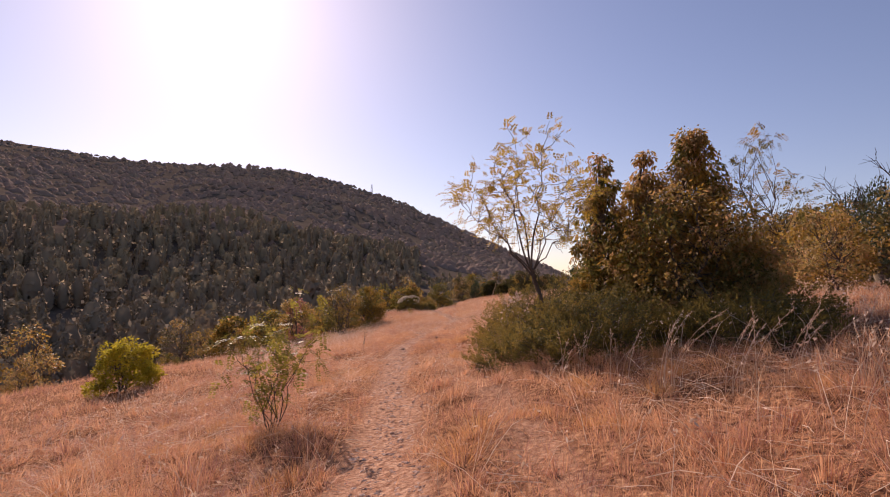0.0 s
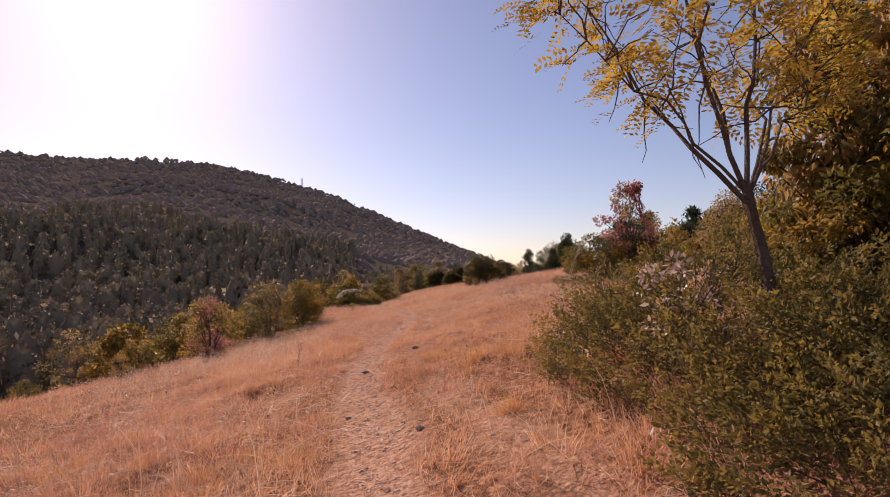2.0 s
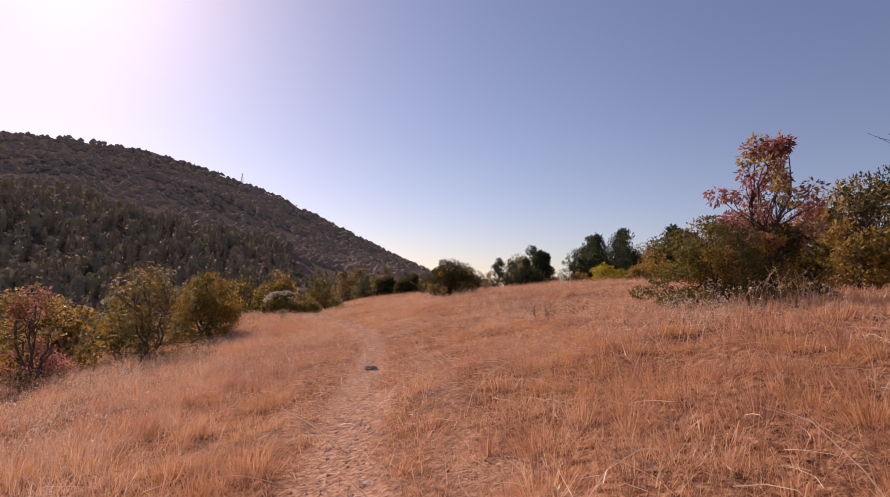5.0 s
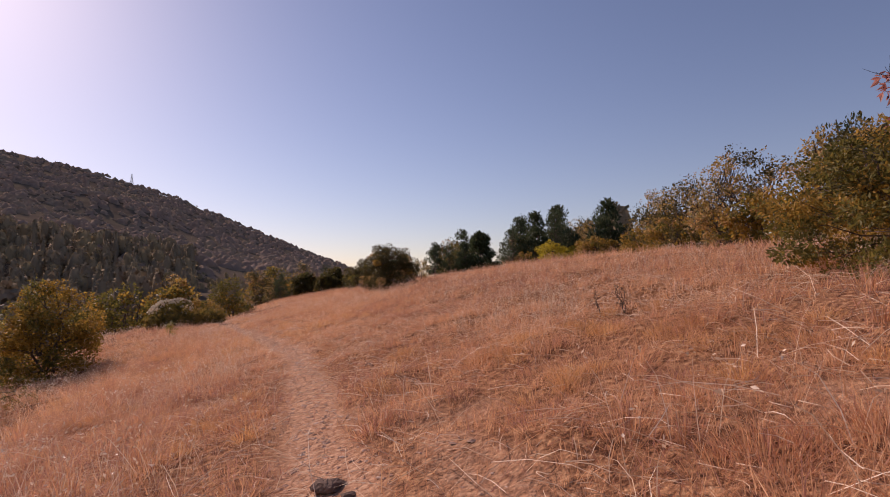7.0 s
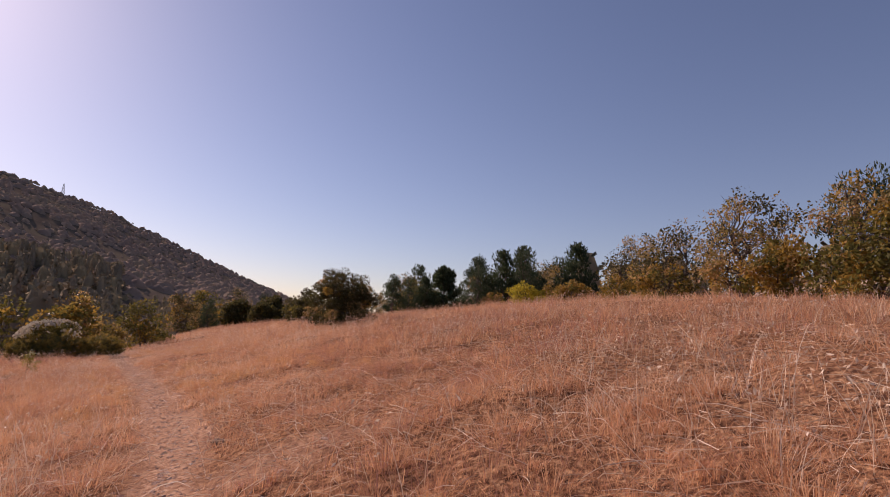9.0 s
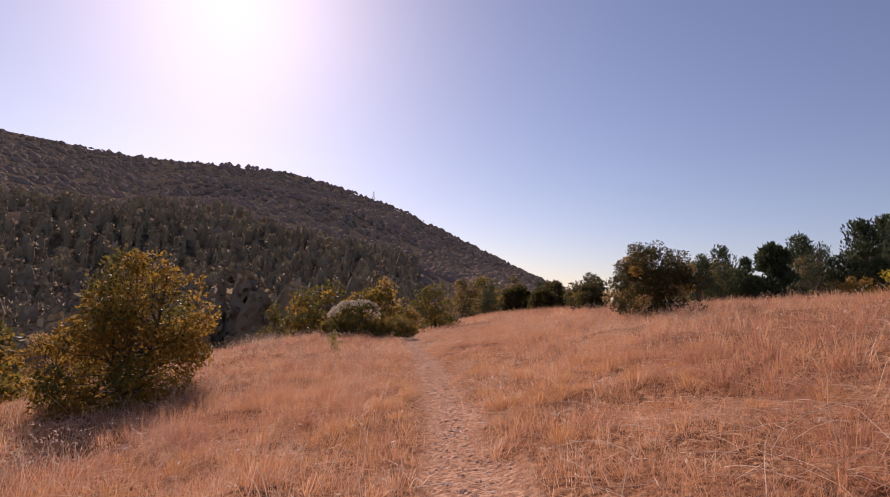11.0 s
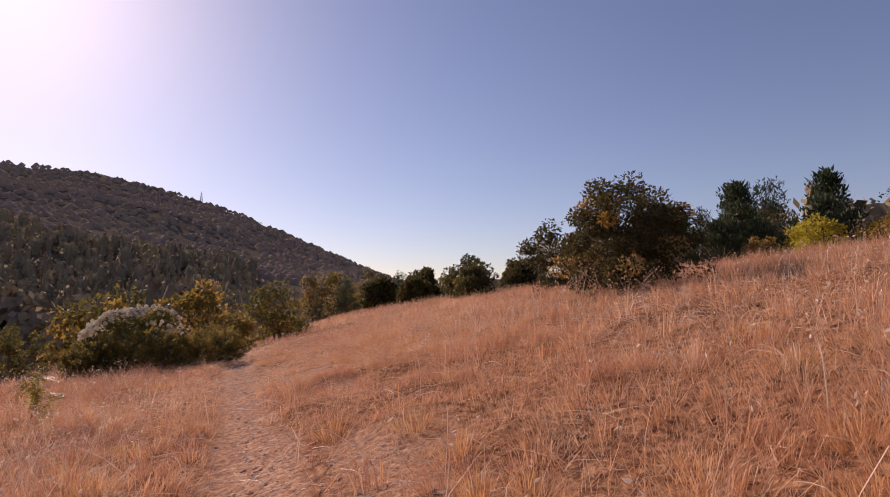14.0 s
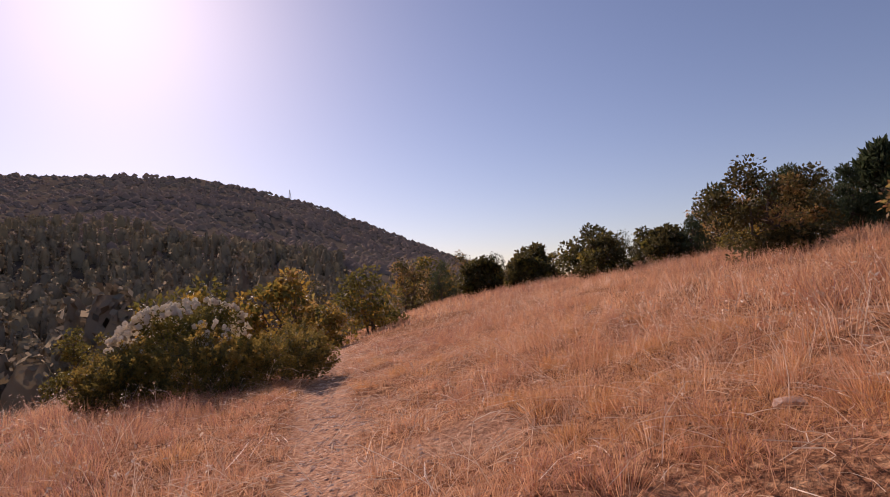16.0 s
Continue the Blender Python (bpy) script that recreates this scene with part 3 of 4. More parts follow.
def plant(name, label, category, at, size, shape, leaf, mat, n_leaf, n_lobe, lobe=0.3, seed=0, droop=0.2, stems=5, group="", accents=(), bark=BARK, pinn=0, clear=0.05, spiky=False, thick=1.0):
    """A shrub or tree: crooked stems that branch into every leaf mass, and a crown of single leaves with gaps."""
    rng = np.random.default_rng(seed)
    w, d, h = size
    base = Vector((at[0], at[1], float(ground(at[0], at[1])) - 0.06)) if len(at) == 2 else Vector(at)
    root = new(name)
    root.location = base
    root.empty_display_size = 0.2
    tagged(root, label, category, group)
    L = lobes_in(rng, shape, n_lobe, lobe)
    P = np.stack([L[:, 0] * w / 2, L[:, 1] * d / 2, (clear + (1 - clear) * L[:, 2] * 0.94) * h], 1)
    if len(at) == 2:
        fall = ground(base.x + P[:, 0], base.y + P[:, 1], False) - float(ground(base.x, base.y, False))
        P[:, 2] += fall * np.clip(1 - P[:, 2] / h, 0, 1) * (1 if stems > 2 else 0)
    R = np.stack([L[:, 3] * w / 2, L[:, 3] * d / 2, L[:, 3] * min(w, h) * 0.42], 1)
    wood = []
    heads = []
    r0 = (0.012 * h + 0.012) * thick
    for s in range(stems):
        a = 2 * np.pi * s / stems + rng.uniform(-0.4, 0.4)
        foot = np.array([math.cos(a), math.sin(a), 0]) * (0.04 * w if stems > 1 else 0)
        head = np.array([math.cos(a) * w * 0.18, math.sin(a) * d * 0.18, h * rng.uniform(0.55, 0.85)]) if stems > 1 else np.array([rng.normal(0, 0.03) * w, rng.normal(0, 0.03) * d, h * 0.92])
        line = wander(rng, foot, head, 8, 0.05)
        heads.append(line)
        wood.append(tube(line, r0 * (1.8 if stems == 1 else 1), r0 * 0.3, 6))
    for c in P:
        line = heads[int(rng.integers(len(heads)))]
        i = int(np.argmin(np.abs(line[:, 2] - c[2] * 0.7)))
        wood.append(tube(wander(rng, line[i], c, 4, 0.07), r0 * 0.4, r0 * 0.1, 3))
    mesh_of("trunk", *joined(wood), bark, root)
    k = rng.integers(0, n_lobe, n_leaf)
    o = unit(rng.normal(0, 1, (n_leaf, 3)))
    q = rng.uniform(0.25, 1, (n_leaf, 1)) ** 0.5
    pos = P[k] + o * q * R[k]
    if len(at) == 2:
        low = ground(base.x + pos[:, 0], base.y + pos[:, 1], False) - base.z + 0.02
        pos[:, 2] = np.maximum(pos[:, 2], low)
    if spiky:
        o = o * 0.6 + np.array([0, 0, 0.9])
    which = rng.integers(0, 1000, n_lobe)[k]
    lo, share = 0, [(mat, 1000 - sum(int(s * 1000) for _, s in accents))] + [(m2, int(s * 1000)) for m2, s in accents]
    for m2, s in share:
        sel = (which >= lo) & (which < lo + s)
        lo += s
        if sel.sum() < 4:
            continue
        if pinn:
            v, f = pinnate(rng, pos[sel], leaf[0], pinn, o[sel])
        else:
            v, f = leaf_mesh(rng, pos[sel], leaf[0], leaf[1], o[sel], droop)
        mesh_of("crown", v, f, m2, root)
    return root


def juniper(label, at, size, n_spray, seed, needle=0.03, spray=0.38):
    """A spreading juniper: limbs that end in upswept plumes, each plume a twig set all round with short needles."""
    rng = np.random.default_rng(seed)
    w, d, h = size
    base = np.array([at[0], at[1], float(ground(at[0], at[1])) - 0.05])
    root = new("juniper_shrub")
    root.location = Vector(base)
    root.empty_display_size = 0.2
    tagged(root, label, "shrub")
    a = rng.uniform(0, 2 * np.pi, n_spray)
    q = rng.uniform(0.02, 1, n_spray) ** 0.42 * (0.84 + 0.3 * vnoise(np.cos(a) * 3 + 7, np.sin(a) * 3 + seed, 1.0, seed))
    t = np.sqrt(np.clip(1 - q ** 2.2, 0.02, 1)) * rng.uniform(0.0, 1, n_spray) ** 0.62
    foot = np.stack([np.cos(a) * q * w / 2, np.sin(a) * q * d / 2, np.zeros(n_spray)], 1)
    fall = ground(base[0] + foot[:, 0], base[1] + foot[:, 1], False) - base[2]
    lump = 0.45 + 0.85 * vnoise(foot[:, 0] + 5, foot[:, 1] + 3, 0.5, seed)
    foot[:, 2] = np.maximum(fall, fall * 0.8) + t * lump * h * 0.9 + 0.05
    way = unit(np.stack([np.cos(a) * (0.35 + 0.8 * q), np.sin(a) * (0.35 + 0.8 * q), rng.uniform(0.35, 1.25, n_spray) * (1.1 - 0.5 * q)], 1) + rng.normal(0, 0.25, (n_spray, 3)))
    L = spray * rng.uniform(0.55, 1.25, n_spray)
    foot = foot - way * (L * 0.45)[:, None]
    foot[:, 2] = np.maximum(foot[:, 2], fall + 0.03)
    wood = []
    for k in range(9):
        e = foot[int(rng.integers(n_spray))] * np.array([0.8, 0.8, 0.75])
        wood.append(tube(wander(rng, (0, 0, 0), e, 6, 0.08), 0.03, 0.008, 6))
    for k in range(0, n_spray, 2):
        wood.append(tube(np.array([foot[k] - way[k] * L[k] * 0.5, foot[k], foot[k] + way[k] * L[k] * 0.8]), 0.006, 0.002, 3))
    mesh_of("trunk", *joined(wood), BARK, root)
    per = 66
    k = np.repeat(np.arange(n_spray), per)
    f = rng.uniform(0.0, 1, len(k))
    bend = np.array([0, 0, 0.22])
    side = rng.normal(0, 1, (len(k), 3))
    side = unit(side - way[k] * np.sum(side * way[k], 1, keepdims=True))
    fat = (L[k] * 0.27 * (1 - f) ** 0.7 * rng.uniform(0.1, 1, len(k)))[:, None]
    pos = foot[k] + way[k] * (L[k] * f)[:, None] + bend * (L[k] * f * f)[:, None] + side * fat
    low = ground(base[0] + pos[:, 0], base[1] + pos[:, 1], False) - base[2] + 0.02
    pos[:, 2] = np.maximum(pos[:, 2], low)
    young = f + rng.normal(0, 0.12, len(k)) > 0.55
    aim = way[k] * 1.3 + side * 0.8
    for sel, m2 in ((~young, JUNIPER), (young, JUNIPER_TIP)):
        mesh_of("crown", *leaf_mesh(rng, pos[sel], needle * 1.08, needle * 0.5, aim[sel]), m2, root)
    return root


def again(ob, x, y, s=1.0, turn=0.0, sz=1.0):
    c = copy_thing(ob, Matrix.Translation((x, y, float(ground(x, y)) - 0.06)) @ Matrix.Rotation(radians(turn), 4, "Z") @ Matrix.Diagonal((s, s, s * sz, 1)))
    return c

build_straw()


def tall_to(x, y, top):
    """Height of a plant at (x, y) that reaches up to the level top."""
    return top - float(ground(x, y)) + 0.06


# spreading juniper and the mixed thicket beside the start of the trail
SPIRE = lambda t: max(0.1, 1.1 * (1 - t) ** 0.62 * min(1.0, 0.45 + 2.2 * t))
juniper("low spreading olive-green juniper shrub beside the trail", (1.75, 9.35), (2.3, 3.9, 1.1), 700, 11)
juniper("low juniper shrub with yellow-green tips at the thicket's foot", (1.9, 7.45), (2.65, 2.2, 1.0), 680, 12)
juniper("low dark juniper shrub in the thicket's shade", (3.75, 6.5), (2.1, 1.8, 0.6), 400, 13)
plant("thicket_shrub", "olive and rust leaved shrub standing in the thicket", "shrub", (3.6, 9.9), (1.7, 1.7, 1.6), ROUND, (0.06, 0.03), LEAF_OLIVE, 12000, 80, 0.24, 21, 0.3, 6, accents=((LEAF_OCHRE, 0.3), (LEAF_YELLOW, 0.12), (LEAF_BROWN, 0.2)))
plant("thicket_shrub", "brown-leaved shrub in the middle of the thicket", "shrub", (3.9, 8.0), (2.8, 2.3, 2.2), ROUND, (0.07, 0.03), LEAF_BROWN, 17000, 110, 0.3, 22, 0.7, 6, accents=((LEAF_OCHRE, 0.3), (LEAF_OLIVE, 0.2)))
plant("thicket_shrub", "dusky olive shrub at the back of the thicket", "shrub", (4.5, 7.9), (1.4, 1.5, 1.3), DOME, (0.07, 0.03), LEAF_BROWN, 10000, 60, 0.24, 23, 0.5, 6, accents=((LEAF_OLIVE, 0.3),))
plant("thicket_shrub", "small shrub with reddish and yellow leaves by the juniper", "shrub", (2.1, 10.7), (1.1, 1.1, 0.85), UPRIGHT, (0.055, 0.028), LEAF_OCHRE, 4500, 30, 0.26, 24, 0.3, 5, accents=((LEAF_BROWN, 0.35), (LEAF_OLIVE, 0.2), (LEAF_RED, 0.06)))
plant("thicket_shrub", "yellow-olive shrub rising behind the juniper", "shrub", (2.75, 8.75), (1.5, 1.4, 1.5), ROUND, (0.055, 0.028), LEAF_OLIVE, 10000, 64, 0.2, 25, 0.3, 6, accents=((LEAF_OCHRE, 0.35), (LEAF_YELLOW, 0.15)))
plant("slender_tree", "slender tree with hanging dull green and bronze leaves", "tree", (2.73, 9.05), (1.05, 0.95, tall_to(2.73, 9.05, 2.5)), SPIRE, (0.085, 0.034), LEAF_BROWN, 7500, 100, 0.3, 31, 1.5, 1, accents=((LEAF_OLIVE, 0.35),), clear=0.22)
plant("slender_tree", "bushy upright tree with bronze and brown leaves", "tree", (4.1, 8.6), (1.5, 1.4, tall_to(4.1, 8.6, 2.95)), SPIRE, (0.085, 0.034), LEAF_BROWN, 16000, 150, 0.3, 32, 1.5, 2, accents=((LEAF_OCHRE, 0.25), (LEAF_OLIVE, 0.15)), clear=0.12)
plant("slender_tree", "slim tree with bronze leaves in the middle of the thicket", "tree", (3.5, 9.1), (1.1, 1.0, tall_to(3.5, 9.1, 2.65)), SPIRE, (0.085, 0.034), LEAF_BROWN, 9000, 100, 0.3, 34, 1.5, 1, accents=((LEAF_OCHRE, 0.35),), clear=0.2)
plant("thin_sapling", "thin open sapling with sparse feathered leaves above the thicket", "tree", (5.0, 8.3), (1.9, 1.6, tall_to(5.0, 8.3, 2.75)), UPRIGHT, (0.17, 0.05), LEAF_OLIVE, 330, 34, 0.2, 33, 0.2, 2, pinn=7, clear=0.4, accents=((LEAF_OCHRE, 0.4),), thick=0.4)
plant("pale_twig_shrub", "thin twigs with pale pinkish curled leaves in the juniper", "shrub", (1.15, 8.75), (0.5, 0.5, 1.15), UPRIGHT, (0.055, 0.024), LEAF_PALE, 260, 16, 0.25, 35, 0.1, 3, clear=0.45, thick=0.3)


def golden_tree():
    """The young feather-leaved tree that leans over the juniper."""
    rng = np.random.default_rng(41)
    g = float(ground(1.75, 8.45)) - 0.05
    root = new("golden_tree")
    root.location = (1.75, 8.45, g)
    tagged(root, "young leaning tree with open golden feathered leaves", "tree")
    fork = np.array([-0.38, -0.2, 1.35])
    trunk = wander(rng, (0, 0, 0), fork, 8, 0.02)
    mesh_of("trunk", *tube(trunk, 0.045, 0.03, 8), BARK, root)
    heads = [(-0.62, 0.1, 3.45), (-0.25, -0.3, 3.2), (-1.35, 0.15, 2.75), (-1.0, -0.45, 3.0), (0.35, 0.3, 3.05), (0.15, -0.4, 2.6), (-1.5, -0.2, 2.35), (0.6, 0.1, 2.55)]
    tips = []
    for i, hd in enumerate(heads):
        line = wander(rng, fork - np.array([0, 0, 0.05 + 0.03 * (i % 3)]), hd, 9, 0.035)
        pieces = [tube(line, 0.017 if i < 4 else 0.011, 0.003, 6)]
        for j in range(3, 9):
            for _ in range(3):
                e = line[j] + unit(rng.normal(0, 1, 3) + np.array([0, 0, 0.35])) * rng.uniform(0.2, 0.5)
                tw = wander(rng, line[j], e, 5, 0.06)
                pieces.append(tube(tw, 0.006, 0.002, 4))
                tips += [tw[4], tw[3], tw[2]]
        tips.append(line[-1])
        mesh_of("branch", *joined(pieces), BARK, root)
    tips = np.array(tips)
    pick = tips[(rng.uniform(0, 1, len(tips)) < 0.85) & (tips[:, 2] > 1.85)]
    pick = np.concatenate([pick, pick + rng.normal(0, 0.05, pick.shape), pick[pick[:, 2] > 2.3] + rng.normal(0, 0.08, (int((pick[:, 2] > 2.3).sum()), 3))])
    mesh_of("crown", *pinnate(rng, pick, 0.2, 7, unit(pick - np.array([-0.4, -0.1, 2.2]))), LEAF_GOLD, root)


golden_tree()

# red-leaved shrub group half way along
plant("juniper_shrub", "dense green and yellow juniper bush under red branches", "shrub", (6.7, 22.7), (3.0, 2.8, 1.9), DOME, (0.065, 0.03), LEAF_OLIVE, 19000, 70, 0.22, 51, 0, 6, accents=((JUNIPER, 0.25), (LEAF_OCHRE, 0.35)))
plant("red_shrub", "upright shrub with dusty red autumn leaves", "shrub", (7.8, 22.5), (2.3, 1.9, tall_to(7.8, 22.5, 3.0)), UPRIGHT, (0.11, 0.045), LEAF_RED, 3800, 44, 0.2, 52, 0.5, 3, clear=0.3, accents=((LEAF_BROWN, 0.2),))
plant("dark_shrub", "dark dense shrub beside the red one", "shrub", (8.3, 23.2), (2.6, 2.4, 2.1), DOME, (0.09, 0.04), LEAF_DARK, 9000, 40, 0.26, 53, 0.2, 5, accents=((LEAF_OCHRE, 0.2),))
plant("golden_shrub", "yellow-ochre autumn shrub behind the dark one", "shrub", (10.3, 24.2), (2.2, 2.0, 2.0), ROUND, (0.09, 0.045), LEAF_OCHRE, 5000, 34, 0.26, 54, 0.2, 5, accents=((LEAF_YELLOW, 0.25),))

# round bushes on the brow of the meadow
plant("hawthorn_bush", "dense round hawthorn bush with rusty leaves in dry grass", "bush", (6.95, 45.0), (2.8, 2.8, tall_to(7.2, 45.0, 1.5)), DOME, (0.07, 0.04), LEAF_DARK, 24000, 110, 0.22, 61, 0.1, 7, accents=((LEAF_BROWN, 0.1), (LEAF_OCHRE, 0.04)))
plant("round_tree", "small dark round-crowned tree behind the bush", "tree", (9.6, 52.4), (2.8, 2.6, tall_to(9.6, 52.4, 1.8)), ROUND, (0.1, 0.06), LEAF_DARK, 9500, 60, 0.24, 62, 0.2, 3, accents=((LEAF_BROWN, 0.2),))

# valley edge bushes beside the trail
plant("valley_bush", "tall yellowing bush with feathery leaves at the valley edge", "bush", (-6.5, 33.2), (3.4, 3.2, tall_to(-6.5, 33.2, -0.05)), DOME, (0.17, 0.05), LEAF_OCHRE, 3300, 84, 0.24, 71, 0.2, 6, pinn=6, accents=((LEAF_OLIVE, 0.45),), clear=-0.04)
plant("valley_bush", "round ochre autumn bush at the valley edge", "bush", (-5.8, 38.9), (3.1, 3.0, tall_to(-5.8, 38.9, -0.15)), DOME, (0.085, 0.05), LEAF_OCHRE, 20000, 110, 0.22, 72, 0.2, 6, accents=((LEAF_OLIVE, 0.25),), clear=-0.06)
plant("reddish_bush", "reddish-brown bush down the valley edge", "bush", (-8.6, 30.5), (2.6, 2.4, tall_to(-8.6, 30.5, -0.9)), DOME, (0.09, 0.045), LEAF_BROWN, 6000, 44, 0.24, 73, 0.2, 6, accents=((LEAF_RED, 0.35), (LEAF_OCHRE, 0.2)))
clem = plant("clematis_thicket", "green thicket overgrown with white fluffy clematis seed heads", "bush", (-3.3, 50.6), (2.5, 2.1, tall_to(-3.3, 50.6, -1.12)), DOME, (0.06, 0.032), LEAF_OLIVE, 16000, 70, 0.22, 74, 0.2, 6, accents=((JUNIPER, 0.3),))
juniper("green juniper shrub at the thicket's edge beside the trail", (-1.75, 50.4), (1.7, 1.7, 1.15), 330, 75, 0.045, 0.34)
juniper("yellow-green juniper shrub in front of the clematis thicket", (-2.85, 49.5), (1.5, 1.2, 0.95), 260, 79, 0.045, 0.34)
juniper("small rounded juniper shrub below the thicket", (-4.0, 49.5), (1.1, 1.1, 1.1), 240, 76, 0.045, 0.3)


plant("valley_bush", "small upright bush beyond the clematis thicket", "bush", (-9.1, 58.7), (2.3, 2.2, tall_to(-9.1, 58.7, -1.6)), UPRIGHT, (0.1, 0.055), LEAF_OLIVE, 5000, 44, 0.24, 78, 0.2, 4)


def fluff_ball(rng, parent):
    """One ragged fluffy seed head."""
    bm = bmesh.new()
    bmesh.ops.create_icosphere(bm, subdivisions=1, radius=0.047)
    for v in bm.verts:
        v.co *= rng.uniform(0.45, 1.5)
    me = bpy.data.meshes.new("seed_head")
    bm.to_mesh(me)
    bm.free()
    me.materials.append(FLOWER)
    ob = new("seed_head", me)
    ob.parent = parent
    return ob


def clematis_fluff():
    rng = np.random.default_rng(77)
    h = tall_to(-3.3, 50.6, -1.12)
    c = []
    while len(c) < 290:
        a, t = rng.uniform(0, 2 * np.pi), rng.uniform(0.55, 1.02)
        q = math.sqrt(max(0, 1 - ((t - 0.45) / 0.58) ** 2)) * rng.uniform(0.9, 1.08)
        p = np.array([math.cos(a) * 1.25 * q, math.sin(a) * 1.05 * q, t * h])
        if vnoise(p[0] + 9, p[1] + p[2] + 5, 0.5, 3) > 0.42 and p[0] < 0.9:
            c.append(p)
    shapes = [fluff_ball(rng, clem) for _ in range(6)]
    for i, p in enumerate(c):
        ob = shapes[i] if i < 6 else new("seed_head", shapes[i % 6].data)
        ob.parent = clem
        ob.location, ob.rotation_euler = p, (0, 0, i)
        ob["label"] = "white fluffy seed head"


clematis_fluff()

# trees and bushes at the valley edge further on, and the row along the upper side
SEED = [100]


def archetype(kind, x, y, top, **kw):
    SEED[0] += 1
    h = tall_to(x, y, top)
    if kind == "pine":
        return plant("pine_tree", "dark green bushy pine tree at the meadow's upper edge", "tree", (x, y), (h * 0.78, h * 0.75, h), lambda t: 0.75 if t < 0.2 else max(0.08, 0.98 * (1 - t) ** 0.62), (0.36, 0.12), PINE, 4400, 70, 0.23, SEED[0], -0.5, 1, "pines along the meadow", spiky=True, clear=0.12)
    if kind == "fir":
        return plant("conifer_tree", "dark pointed conifer with a spire top", "tree", (x, y), (h * 0.85, h * 0.85, h), CONE, (0.3, 0.1), PINE, 5200, 70, 0.2, SEED[0], -0.3, 1, "pines along the meadow", spiky=True, clear=0.03)
    if kind == "oak":
        return plant("oak_tree", "small oak tree with olive and rusty autumn leaves", "tree", (x, y), (h * 0.8, h * 0.8, h), ROUND, (0.16, 0.1), LEAF_DARK, 3600, 60, 0.27, SEED[0], 0.2, 2, "trees along the meadow", accents=((LEAF_BROWN, 0.24), (LEAF_OCHRE, 0.12)), clear=0.12)
    if kind == "dark":
        return plant("dark_bush", "dense dark green bush on the brow of the meadow", "bush", (x, y), (h * 1.3, h * 1.2, h), DOME, (0.16, 0.1), LEAF_DARK, 4600, 60, 0.27, SEED[0], 0.1, 4, "bushes along the meadow", accents=((LEAF_OLIVE, 0.15),), clear=0.0)
    if kind == "ochre":
        return plant("ochre_bush", "ochre and yellow autumn bush at the meadow's edge", "bush", (x, y), (h * 1.15, h * 1.1, h), DOME, (0.18, 0.11), LEAF_OCHRE, 2800, 44, 0.27, SEED[0], 0.2, 4, "bushes along the meadow", accents=((LEAF_OLIVE, 0.3), (LEAF_BROWN, 0.15)))
    if kind == "green":
        return plant("green_bush", "olive green bush with yellowing leaves", "bush", (x, y), (h * 1.2, h * 1.1, h), DOME, (0.18, 0.11), LEAF_OLIVE, 2900, 46, 0.27, SEED[0], 0.2, 4, "bushes along the meadow", accents=((LEAF_OCHRE, 0.25),))
    if kind == "yellow":
        return plant("yellow_bush", "bright yellow-green autumn bush", "bush", (x, y), (h * 1.3, h * 1.2, h), DOME, (0.13, 0.08), LEAF_YELLOW, 3200, 36, 0.25, SEED[0], 0.2, 4, "bushes along the meadow")
    if kind == "brown":
        return plant("brown_tree", "small tree with thinning brown leaves", "tree", (x, y), (h * 0.75, h * 0.7, h), UPRIGHT, (0.15, 0.085), LEAF_BROWN, 3400, 46, 0.25, SEED[0], 0.4, 3, "trees along the meadow", accents=((LEAF_OCHRE, 0.25),), clear=0.1)
    return None


def bare_tree(x, y, top):
    SEED[0] += 1
    rng = np.random.default_rng(SEED[0])
    h = tall_to(x, y, top)
    root = new("bare_tree")
    root.location = (x, y, float(ground(x, y)) - 0.05)
    tagged(root, "leafless grey tree with fine twigs above the bushes", "tree", "trees along the meadow")
    trunk = wander(rng, (0, 0, 0), (rng.normal(0, 0.2), 0, h * 0.55), 8, 0.03)
    mesh_of("trunk", *tube(trunk, 0.09, 0.06, 7), BARK, root)
    for i in range(7):
        a = rng.uniform(0, 2 * np.pi)
        e = trunk[-1 - i // 2] + np.array([math.cos(a) * h * 0.2, math.sin(a) * h * 0.2, h * rng.uniform(0.25, 0.46)])
        line = wander(rng, trunk[-1 - i // 2], e, 8, 0.05)
        pieces = [tube(line, 0.045, 0.012, 5)]
        for j in range(2, 8):
            for _ in range(3):
                q = line[j] + unit(rng.normal(0, 0.7, 3) + [0, 0, 0.7]) * h * rng.uniform(0.06, 0.16)
                pieces.append(tube(wander(rng, line[j], q, 4, 0.06), 0.014, 0.006, 3))
        mesh_of("branch", *joined(pieces), BARK, root)


made = {}


def put(kind, x, y, top, turn=None):
    """The first four of a kind are grown anew, the later ones are turned and resized copies."""
    row = made.setdefault(kind, [])
    if len(row) < 4:
        row.append((archetype(kind, x, y, top), tall_to(x, y, top)))
        return
    src, h = row[len(put.log) % 4]
    put.log.append(1)
    again(src, x, y, tall_to(x, y, top) / h, (len(put.log) * 77) % 360 if turn is None else turn)


